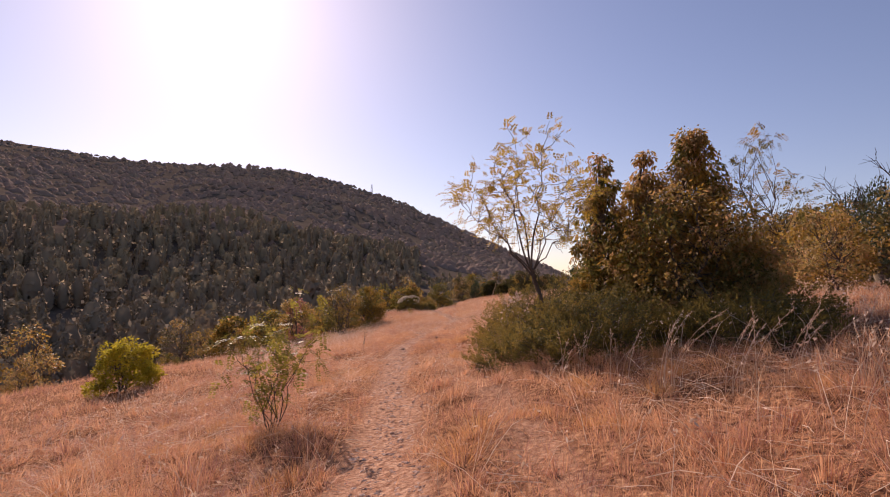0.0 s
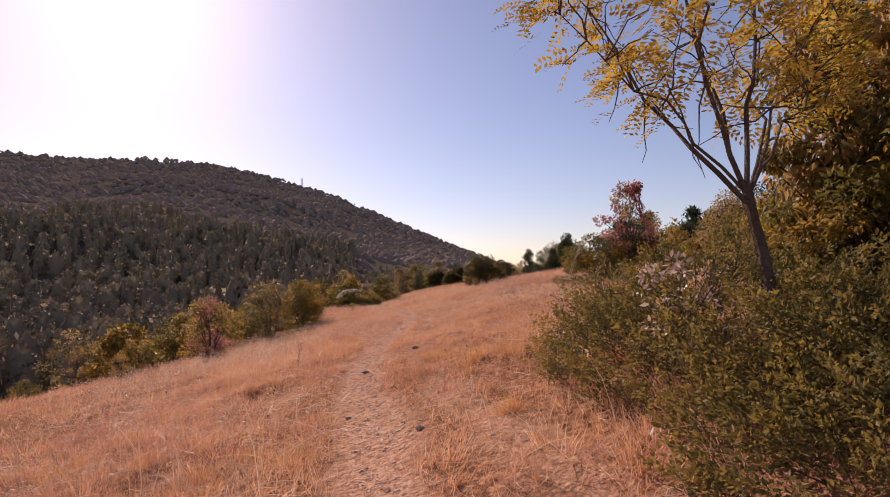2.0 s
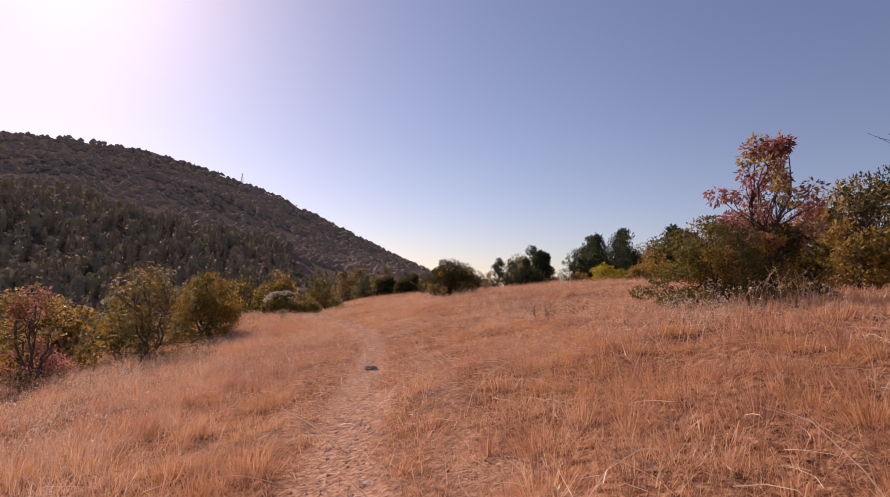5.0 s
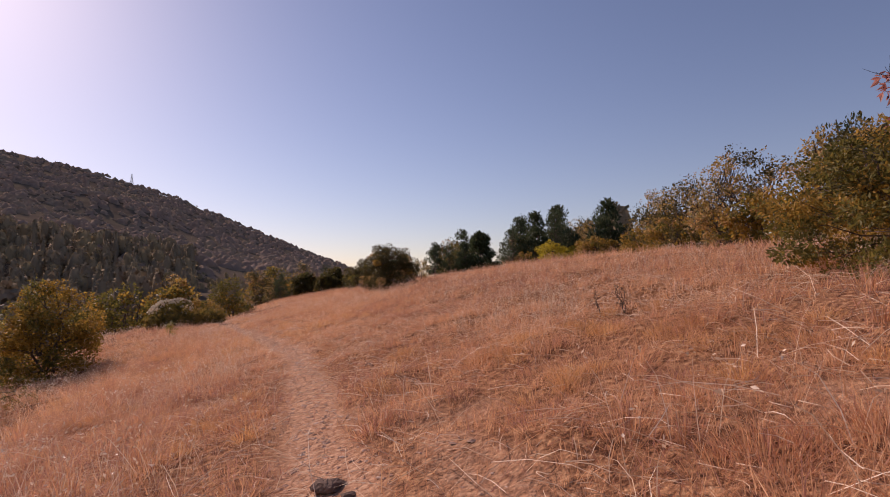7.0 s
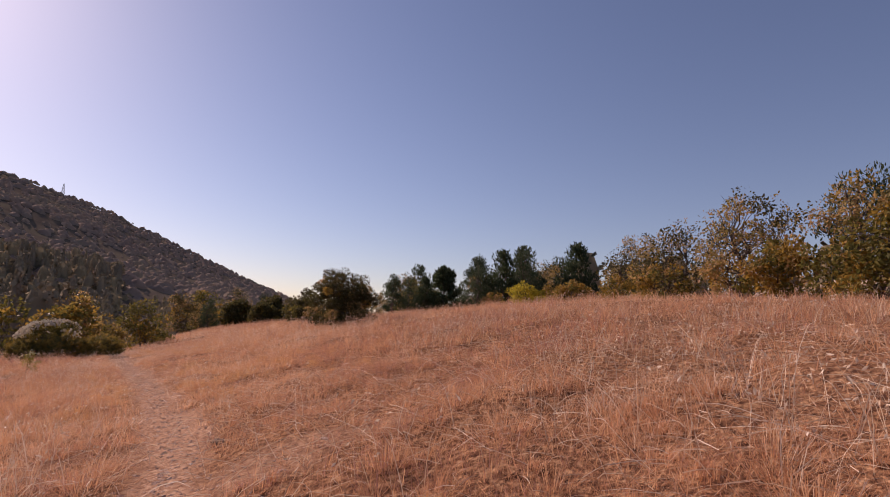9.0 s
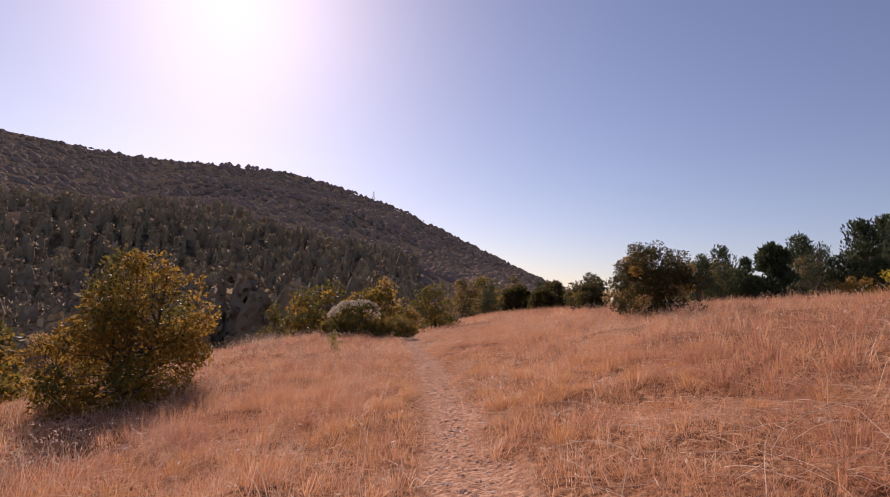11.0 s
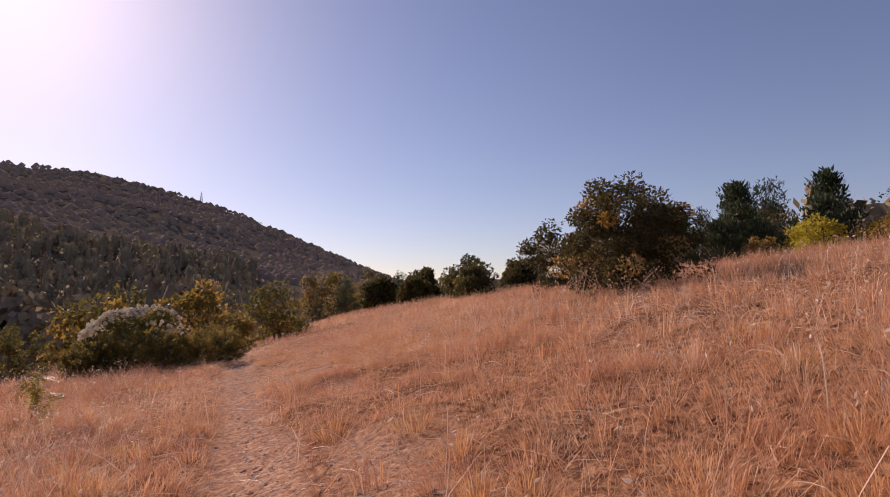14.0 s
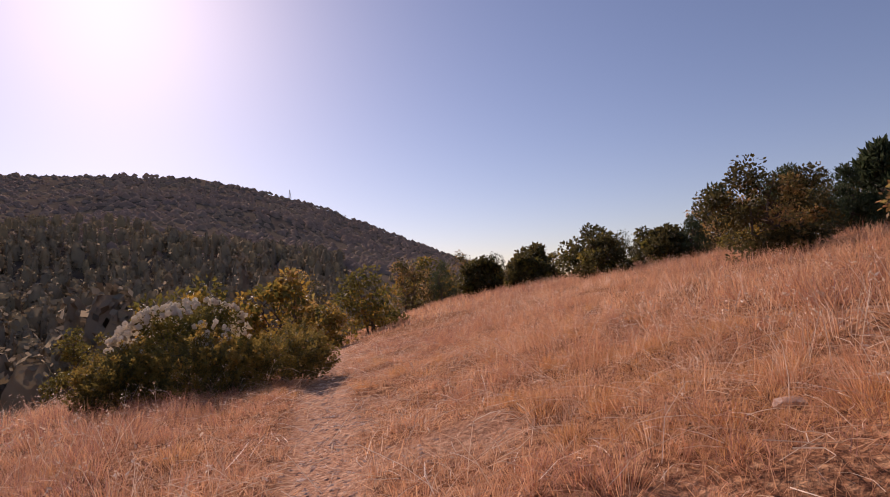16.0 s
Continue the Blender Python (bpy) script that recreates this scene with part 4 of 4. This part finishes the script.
put.log = []
for kind, x, y, top in (
        ("fir", 25.4, 76.0, 5.9), ("pine", 44.9, 93.8, 10.5), ("pine", 32.1, 65.9, 7.2), ("pine", 54.9, 86.6, 10.9), ("pine", 38.0, 84.0, 8.6),
        ("pine", 27.2, 59.4, 5.9), ("pine", 35.5, 62.0, 7.4), ("pine", 48.0, 78.0, 9.5), ("oak", 22.0, 72.0, 4.2), ("green", 20.0, 66.0, 2.9),
        ("oak", 28.2, 45.5, 6.1), ("oak", 32.5, 52.0, 6.6), ("brown", 30.0, 48.0, 6.2), ("oak", 36.0, 56.0, 7.0), ("ochre", 25.0, 44.0, 3.2), ("ochre", 28.0, 50.0, 3.0),
        ("yellow", 26.5, 56.5, 2.3), ("yellow", 23.5, 53.5, 1.8), ("ochre", 29.5, 55.0, 2.6), ("brown", 22.5, 38.0, 5.4), ("oak", 25.5, 39.0, 6.4), ("ochre", 21.5, 35.5, 3.2),
        ("green", 19.5, 31.5, 3.4), ("oak", 21.0, 30.5, 5.0), ("brown", 24.0, 33.5, 6.2), ("ochre", 17.5, 28.5, 2.6), ("pine", 27.5, 35.0, 7.4), ("oak", 18.0, 25.5, 4.2),
        ("brown", 16.5, 23.5, 3.9), ("brown", 14.8, 23.2, 2.7), ("oak", 15.0, 20.0, 3.5), ("brown", 13.2, 18.6, 2.4), ("brown", 12.2, 16.6, 3.0), ("oak", 14.8, 16.5, 3.7),
        ("brown", 11.0, 14.6, 2.3), ("pine", 20.5, 24.0, 5.7), ("oak", 16.0, 12.0, 4.6), ("brown", 13.5, 9.5, 4.4), ("ochre", 11.5, 10.5, 2.8), ("green", 16.0, 5.0, 4.0),
        ("dark", 10.2, 64.5, 1.6), ("dark", 11.9, 61.0, 0.9), ("dark", 13.2, 63.0, 1.2), ("dark", 7.4, 66.0, 0.3), ("dark", 9.4, 61.5, 0.7), ("pine", 12.6, 60.0, 1.3), ("pine", 4.4, 76.0, 0.9), ("dark", 8.6, 68.5, 1.0), ("pine", 11.2, 66.5, 1.3), ("dark", 6.4, 72.0, 0.6), ("dark", 14.0, 66.0, 1.5), ("pine", 25.2, 59.8, 5.5), ("pine", 23.2, 60.5, 4.4), ("pine", 14.0, 56.5, 2.5), ("pine", 15.4, 57.0, 2.4), ("pine", 16.8, 57.2, 2.5), ("fir", 18.2, 57.0, 3.7), ("brown", 12.6, 55.6, 1.2), ("yellow", 21.8, 52.5, 2.2), ("ochre", 23.8, 50.0, 2.4), ("ochre", 20.4, 54.0, 1.6), ("ochre", 30.5, 60.0, 2.9), ("green", 28.0, 63.0, 3.0), ("green", 34.0, 70.0, 4.0), ("oak", 31.0, 72.0, 5.0), ("oak", 38.0, 70.0, 6.6), ("brown", 36.0, 66.0, 5.6), ("green", 40.0, 78.0, 5.0), ("oak", 46.0, 84.0, 7.5), ("green", 29.0, 80.0, 3.6), ("oak", 8.9, 97.0, 2.9), ("fir", 43.0, 126.0, 7.4), ("pine", 12.0, 92.0, 2.6), ("green", 15.0, 84.0, 1.6),
        ("green", -0.4, 68.2, 0.2), ("ochre", -4.6, 67.0, 0.2), ("green", -8.0, 66.0, 0.0), ("ochre", -2.2, 63.5, -1.4), ("oak", 2.4, 80.0, 1.4), ("green", 5.0, 90.0, 2.0),
        ("oak", -6.5, 86.0, 1.2), ("green", -10.8, 36.0, -2.4), ("ochre", -11.5, 30.0, -2.6), ("green", -13.5, 26.0, -3.6),
        ("brown", -15.0, 33.0, -2.8), ("green", -17.0, 40.0, -3.6), ("ochre", -16.5, 48.0, -3.4), ("brown", -27.0, 34.0, -2.9),
        ("green", -8.6, 37.4, -1.4), ("ochre", -9.6, 34.6, -1.5), ("ochre", -7.4, 41.4, -1.7), ("green", -12.6, 37.6, -2.0), ("ochre", -13.0, 32.2, -2.2), ("brown", -10.8, 43.6, -2.2), ("brown", -11.0, 27.4, -2.9), ("brown", -17.5, 22.0, -3.2), ("oak", -30.0, 60.0, -4.4)):
    put(kind, x, y, top)
for x, y, top in ((23.2, 29.4, 6.8), (25.5, 30.5, 6.4), (29.5, 44.0, 6.9), (18.8, 21.0, 5.6)):
    bare_tree(x, y, top)

plant("yellow_bush", "bright yellow rounded bush at the meadow's lower edge", "bush", (-8.8, 14.5), (1.8, 1.7, tall_to(-8.8, 14.5, -1.5)), DOME, (0.075, 0.04), LEAF_YELLOW, 9000, 60, 0.24, 91, 0.2, 6, accents=((LEAF_FRESH, 0.15),))


# ---- far woods, with haze in their colours: pine forest across the valley, scrub on the mountain ----
def far_trees(name, label, n, r0, r1, az0, az1, size, mat, seed, cards, slim, power=0.5, pointed=0.5):
    """A far wood: each tree a dense crown of small leaf sprays round a closed core, shaded as one rounded body."""
    rng = np.random.default_rng(seed)
    r = r0 + (r1 - r0) * rng.uniform(0, 1, n) ** power
    az = np.radians(rng.uniform(az0, az1, n))
    x, y = -np.sin(az) * r, np.cos(az) * r
    z = ground(x, y, False) - 0.3
    h = size * rng.uniform(0.6, 1.3, n)
    peak = rng.uniform(0, 1, (n, 1)) < pointed
    w = h * slim * rng.uniform(0.75, 1.25, n) * np.where(peak[:, 0], 0.8, 1.15)

    def profile(t):
        return np.where(peak, 0.97 * (1 - t) ** 0.7 + 0.03, np.sqrt(np.clip(1 - (1.9 * t - 0.88) ** 2, 0.03, 1)))
    t = rng.uniform(0.04, 1, (n, cards))
    a = rng.uniform(0, 2 * np.pi, (n, cards))
    lump = 0.8 + 0.35 * np.sin(a * 3 + t * 9 + rng.uniform(0, 6, (n, 1))) * np.cos(t * 14 + a)
    rad = profile(t) * w[:, None] * 0.5 * lump * rng.uniform(0.8, 1.08, (n, cards))
    pos = np.stack([x[:, None] + np.cos(a) * rad, y[:, None] + np.sin(a) * rad, z[:, None] + t * h[:, None]], 2).reshape(-1, 3)
    out = np.stack([np.cos(a), np.sin(a), 0.25 + 0.9 * (t - 0.35)], 2).reshape(-1, 3)
    m = len(pos)
    d = unit(rng.normal(0, 1, (m, 3)) + [0, 0, 0.3])
    sd = unit(np.cross(d, out + rng.normal(0, 0.35, (m, 3))))
    L = (np.repeat(np.sqrt(h * w) * 1.15 / math.sqrt(cards), cards) * rng.uniform(0.6, 1.5, m))[:, None]
    v = np.stack([pos - d * L * 0.5, pos + sd * L * 0.36, pos + d * L * 0.5, pos - sd * L * 0.36], 1).reshape(-1, 3)
    nv = np.repeat(unit(unit(out) + rng.normal(0, 0.22, (m, 3))), 4, 0)
    k = (np.arange(m) * 4)[:, None]
    f = k + [0, 1, 2, 3]
    rings, seg = 5, 6
    tc = np.linspace(0.02, 0.93, rings)[None, :]
    rc = profile(tc) * w[:, None] * 0.28
    ac = np.linspace(0, 2 * np.pi, seg, endpoint=False)
    cx = x[:, None, None] + np.cos(ac) * rc[:, :, None]
    cy = y[:, None, None] + np.sin(ac) * rc[:, :, None]
    cz = np.broadcast_to((z[:, None] + tc * h[:, None])[:, :, None], cx.shape)
    cn = np.broadcast_to(np.stack([np.cos(ac), np.sin(ac), 0 * ac + 0.2], 1), (n, rings, seg, 3)).reshape(-1, 3)
    i, j = np.meshgrid(np.arange(rings - 1), np.arange(seg), indexing="ij")
    i, j = i.ravel(), j.ravel()
    q = np.stack([i * seg + j, i * seg + (j + 1) % seg, (i + 1) * seg + (j + 1) % seg, (i + 1) * seg + j], 1)
    fc = (np.arange(n)[:, None, None] * (rings * seg) + q[None]).reshape(-1, 4) + len(v)
    ob = mesh_of(name, np.concatenate([v, np.stack([cx, cy, cz], 3).reshape(-1, 3)]), np.concatenate([f, fc]), mat, flat=False)
    ob.data.normals_split_custom_set_from_vertices(unit(np.concatenate([nv, cn])).tolist())
    tagged(ob, label, "forest", kind="stuff")


def crowns(name, label, n, r0, r1, az0, az1, size, slim, power, mat, seed, rings=4, seg=7, rough=0.3):
    """Rounded and pointed leaf crowns of a far wood, each one a lumpy closed body."""
    rng = np.random.default_rng(seed)
    r = r0 + (r1 - r0) * rng.uniform(0, 1, n) ** power
    az = np.radians(rng.uniform(az0, az1, n))
    x, y = -np.sin(az) * r, np.cos(az) * r
    h = size * rng.uniform(0.5, 1.35, n)
    w = h * slim * rng.uniform(0.7, 1.3, n)
    t = np.linspace(0, 1, rings + 1)[None, :, None]
    a = np.linspace(0, 2 * np.pi, seg, endpoint=False)[None, None, :] + rng.uniform(0, 6.28, (n, 1, 1)) + t * 0.9
    pointed = rng.uniform(0, 1, (n, 1, 1)) < 0.3
    prof = np.where(pointed, (1 - t) ** 0.8 * 0.85 + 0.04, np.sqrt(np.clip(1 - t, 0.002, 1)))
    rad = prof * w[:, None, None] * 0.5 * (1 + rough * rng.normal(0, 1, (n, rings + 1, seg)).clip(-1.6, 1.6))
    px, py = x[:, None, None] + np.cos(a) * rad, y[:, None, None] + np.sin(a) * rad
    up = ground(px.ravel(), py.ravel(), False).reshape(px.shape) - 0.5 + t * h[:, None, None] * (1 + 0.1 * rng.normal(0, 1, px.shape))
    v = np.stack([px, py, up], 3).reshape(-1, 3)
    i, j = np.meshgrid(np.arange(rings), np.arange(seg), indexing="ij")
    i, j = i.ravel(), j.ravel()
    k = (j + 1) % seg
    q = np.stack([i * seg + j, i * seg + k, (i + 1) * seg + k, (i + 1) * seg + j], 1)
    f = (np.arange(n)[:, None, None] * ((rings + 1) * seg) + q[None]).reshape(-1, 4)
    ob = mesh_of(name, v, f, mat, flat=False)
    tagged(ob, label, "forest", kind="stuff")


far_trees("pine_forest", "dark pines on the slope across the valley", 430, 90, 170, 5, 62, 11.0, HAZY_PINE, 201, 200, 0.6, 0.9, 0.55)
far_trees("leafy_forest", "dull olive broadleaf trees among the pines across the valley", 400, 86, 170, 7, 62, 8.5, HAZY_WOODS, 207, 200, 0.76, 0.9, 0.1)
far_trees("pine_forest", "far pines higher up the slope across the valley", 800, 160, 350, 3, 64, 9.5, HAZY_PINE, 206, 64, 0.6, 0.8, 0.55)
far_trees("leafy_forest", "far olive and brown broadleaf woods up the slope", 950, 160, 430, 3, 64, 7.5, HAZY_WOODS, 208, 54, 0.8, 0.8, 0.1)
far_trees("valley_woods", "low woods in the saddle beyond the meadow", 560, 100, 330, -18, 9, 3.2, HAZY_WOODS, 204, 60, 1.2, 0.8, 0.3)
crowns("hill_scrub", "brownish woods covering the far mountainside", 7600, 300, 890, -16, 66, 3.2, 2.6, 0.6, HAZY_HILL_WOODS, 202, 3, 6, 0.2)
far_trees("plateau_woods", "trees standing behind the meadow's upper edge", 260, 62, 150, -88, -26, 6.5, HAZY_WOODS, 203, 60, 0.7, 0.6, 0.5)


def mast():
    x, y = -127.6, 877.3
    g = float(ground(x, y, False))
    root = new("radio_mast")
    root.location = (x, y, g)
    tagged(root, "thin lattice radio mast on the mountain ridge", "mast")
    h = 168 - g
    for i in range(4):
        a = math.pi / 4 + i * math.pi / 2
        mesh_of("leg", *tube([(2.2 * math.cos(a), 2.2 * math.sin(a), 0), (0.5 * math.cos(a), 0.5 * math.sin(a), h)], 0.3, 0.2, 5), STEEL, root)
    for k in range(6):
        t0, t1 = k / 6, (k + 1) / 6
        q0, q1 = 2.2 - 1.7 * t0, 2.2 - 1.7 * t1
        mesh_of("brace", *joined([tube([(q0, 0, t0 * h), (-q1, 0, t1 * h)], 0.12, 0.12, 4), tube([(0, q0, t0 * h), (0, -q1, t1 * h)], 0.12, 0.12, 4)]), STEEL, root)
    v, f = tube([(0, 0, h * 0.98), (0, 0, h * 1.15)], 0.18, 0.08, 5)
    mesh_of("antenna", v, f, STEEL, root)


mast()


# ---- small things along the trail ----
def stone_mesh(rng, n):
    """A chipped angular stone, about 1 across, flat below."""
    bm = bmesh.new()
    bmesh.ops.create_icosphere(bm, subdivisions=2, radius=0.5)
    cuts = [Vector(unit(rng.normal(0, 1, 3))) for _ in range(7)]
    for v in bm.verts:
        for c in cuts:
            d = v.co.dot(c)
            if d > 0.33:
                v.co -= c * (d - 0.33)
        v.co *= 1 + 0.06 * rng.normal()
        v.co.z *= 0.42
    me = bpy.data.meshes.new("stone")
    bm.to_mesh(me)
    bm.free()
    return me


def build_stones():
    rng = np.random.default_rng(301)
    shapes = []
    for i in range(8):
        me = stone_mesh(rng, i)
        me.materials.append(STONE)
        shapes.append(me)
    n = 0
    while n < 290:
        y = rng.uniform(2, 50)
        tx = float(np.interp(y, TRAIL_Y, TRAIL_X))
        x = tx + rng.normal(0, 0.28) + (0.9 if rng.uniform() < 0.3 else 0)
        if float(bareness(x, y)) < 0.35:
            continue
        ob = new("stone", shapes[n % 8])
        s = 0.02 + 0.06 * rng.uniform() ** 3
        ob.matrix_basis = Matrix.Translation((x, y, float(ground(x, y)) - s * 0.06)) @ Matrix.Rotation(rng.uniform(0, 6.28), 4, "Z") @ Matrix.Diagonal((s * rng.uniform(0.8, 1.5), s, s, 1))
        tagged(ob, "small angular reddish-grey stone on the trodden earth", "stone", "stones on the trail")
        n += 1
    dark = stone_mesh(rng, 9)
    dark.materials.append(DARK_STONE)
    for x, y, s, label in ((-0.13, 22.75, 0.24, "dark brown broken rock bedded in the trail"), (-0.05, 22.5, 0.10, "small dark rock beside the larger one"), (-1.07, 13.8, 0.13, "dark grey rock on the trail"), (-0.2, 14.94, 0.17, "flat dark rock at the grass edge"), (0.97, 29.9, 0.16, "dark flat rock on the trail"), (1.18, 26.8, 0.16, "dark rock in the trampled grass"), (-0.5, 9.8, 0.09, "small brown rock at the trail edge"), (-1.16, 10.95, 0.07, "small brown rock on the trail")):
        ob = new("rock", dark)
        ob.matrix_basis = Matrix.Translation((x, y, float(ground(x, y)) + s * 0.1)) @ Matrix.Rotation(x * 9, 4, "Z") @ Matrix.Diagonal((s * 1.3, s, s * 0.8, 1))
        tagged(ob, label, "rock")
    pale = stone_mesh(rng, 10)
    pale.materials.append(STONE)
    ob = new("rock", pale)
    ob.matrix_basis = Matrix.Translation((2.31, 43.66, float(ground(2.31, 43.66)) - 0.01)) @ Matrix.Diagonal((0.26, 0.2, 0.26, 1))
    tagged(ob, "pale weathered boulder half hidden in grass", "rock")
    # gravel
    m = 15000
    y = rng.uniform(1, 56, m * 3)
    x = np.interp(y, TRAIL_Y, TRAIL_X) + rng.normal(0.1, 0.4, m * 3)
    ok = rng.uniform(0, 1, m * 3) < bareness(x, y)
    x, y = x[ok][:m], y[ok][:m]
    m = len(x)
    s = (0.006 + 0.026 * rng.uniform(0, 1, m) ** 2.5)[:, None, None]
    base = np.array([[1, 0, 0], [0, 1, 0], [-1, 0, 0], [0, -1, 0], [0.1, 0.1, 0.32], [0, 0, -0.5]])
    a = rng.uniform(0, 6.28, m)
    rot = np.stack([np.stack([np.cos(a), -np.sin(a), 0 * a], 1), np.stack([np.sin(a), np.cos(a), 0 * a], 1), np.tile([0, 0, 1.0], (m, 1))], 1)
    pts = np.einsum("nij,nkj->nki", rot, base[None] * rng.uniform(0.6, 1.4, (m, 6, 3))) * s + np.stack([x, y, ground(x, y)], 1)[:, None]
    k = (np.arange(m) * 6)[:, None]
    f = np.concatenate([k + t for t in ([0, 1, 4], [1, 2, 4], [2, 3, 4], [3, 0, 4], [1, 0, 5], [2, 1, 5], [3, 2, 5], [0, 3, 5])], 0)
    ob = mesh_of("gravel", pts.reshape(-1, 3), f, STONE)
    tagged(ob, "loose reddish gravel strewn along the trodden track", "gravel", kind="stuff")


build_stones()


def tall_grass(x, y, n, h, seed, lean):
    """A tussock of tall pale stalks with feathery heads."""
    rng = np.random.default_rng(seed)
    root = new("tall_grass_clump")
    root.location = (x, y, float(ground(x, y)) - 0.02)
    tagged(root, "clump of tall pale dry grass stalks with feathery heads", "grass clump", "tall grass clumps")
    for i in range(n):
        a = rng.uniform(0, 6.28)
        foot = np.array([math.cos(a), math.sin(a), 0]) * rng.uniform(0, 0.13)
        L = h * rng.uniform(0.65, 1.1)
        out = np.array([rng.normal(lean, 0.3), rng.normal(0, 0.25), 0])
        t = np.linspace(0, 1, 7)[:, None]
        line = foot + out * L * t ** 2 * 0.8 + np.array([0, 0, 1]) * L * (t - 0.18 * t ** 2)
        head = leaf_mesh(rng, line[-1] - (line[-1] - line[-3]) * rng.uniform(0, 1, (14, 1)) + rng.normal(0, 0.004, (14, 3)), 0.035, 0.006, np.tile(unit(line[-1] - line[-3]) * 1.5, (14, 1)))
        mesh_of("stalk", *joined([tube(line, 0.0024, 0.0012, 4), head]), STRAW, root)


for i, (x, y, n, h, lean) in enumerate(((0.82, 10.1, 3, 1.5, 0.05), (2.05, 4.75, 9, 0.85, 0.25), (1.75, 5.3, 6, 0.75, 0.2), (2.4, 4.25, 8, 0.8, 0.4), (2.75, 4.1, 6, 0.7, 0.45), (2.9, 3.6, 7, 0.6, 0.1), (3.3, 3.2, 7, 0.65, 0.2), (1.35, 6.0, 4, 0.6, 0.2),
                                       (1.6, 6.2, 4, 0.7, 0.3), (3.2, 13.5, 6, 0.7, 0.2), (4.3, 15.4, 7, 0.75, -0.1), (5.0, 16.8, 7, 0.8, 0.2), (5.5, 20.4, 7, 0.8, 0.1), (6.3, 20.8, 7, 0.8, 0.2), (7.2, 21.2, 6, 0.8, 0.1),
                                       (5.6, 43.0, 6, 0.8, 0.2), (6.6, 43.0, 6, 0.85, 0.1), (7.6, 43.3, 6, 0.8, -0.2), (4.3, 43.2, 6, 0.9, 0.2), (4.9, 43.8, 6, 1.0, -0.1), (5.3, 44.2, 6, 1.0, 0.1), (3.6, 42.6, 5, 0.8, 0.2), (4.6, 42.3, 5, 0.9, -0.2))):
    tall_grass(x, y, n, h, 400 + i, lean)


def sapling(x, y, h, seed, label, stems=9, spread=0.3, name="sapling", leafy=True):
    rng = np.random.default_rng(seed)
    root = new(name)
    root.location = (x, y, float(ground(x, y)) - 0.03)
    tagged(root, label, name.replace("_", " "))
    tips = []
    for i in range(stems):
        a = rng.uniform(0, 6.28)
        e = np.array([math.cos(a) * h * spread, math.sin(a) * h * spread, h * rng.uniform(0.6, 1.0)])
        line = wander(rng, (0, 0, 0), e, 8, 0.05)
        pieces = [tube(line, 0.007, 0.002, 5)]
        for j in range(2, 8):
            q = line[j] + unit(rng.normal(0, 1, 3) + [0, 0, 0.4]) * h * 0.13
            pieces.append(tube(wander(rng, line[j], q, 4, 0.05), 0.003, 0.0012, 4))
            if j > 2:
                tips.append(q)
        tips.append(line[-1])
        mesh_of("stem", *joined(pieces), BARK, root)
    tips = np.array(tips)
    if not leafy:
        mesh_of("crown", *leaf_mesh(rng, tips, 0.03, 0.012), BARK, root, "dry brown seed heads")
        return
    mesh_of("crown", *pinnate(rng, np.concatenate([tips, tips + rng.normal(0, 0.03, tips.shape), tips + rng.normal(0, 0.05, tips.shape), tips + rng.normal(0, 0.07, tips.shape)]), 0.2, 8), LEAF_FRESH, root)


sapling(-1.9, 5.9, 1.45, 501, "young sapling with yellow-green feathered leaves in the grass", 9)
sapling(-2.97, 44.1, 1.0, 502, "thin upright sapling with few green leaves", 2, 0.08)
sapling(3.97, 24.6, 0.42, 503, "dry brown branching weed in the grass", 3, 0.2, "dry_weed", False)
sapling(4.27, 25.0, 0.4, 504, "dry brown branching weed in the grass", 3, 0.2, "dry_weed", False)
sapling(-2.5, 16.3, 0.6, 505, "thin dry weed standing above the grass", 2, 0.12, "dry_weed", False)
sapling(3.75, 24.8, 0.4, 506, "dry brown branching weed in the grass", 3, 0.2, "dry_weed", False)
sapling(-4.76, 42.6, 0.7, 507, "dark bent dead weed stems at the valley edge", 4, 0.3, "dry_weed", False)
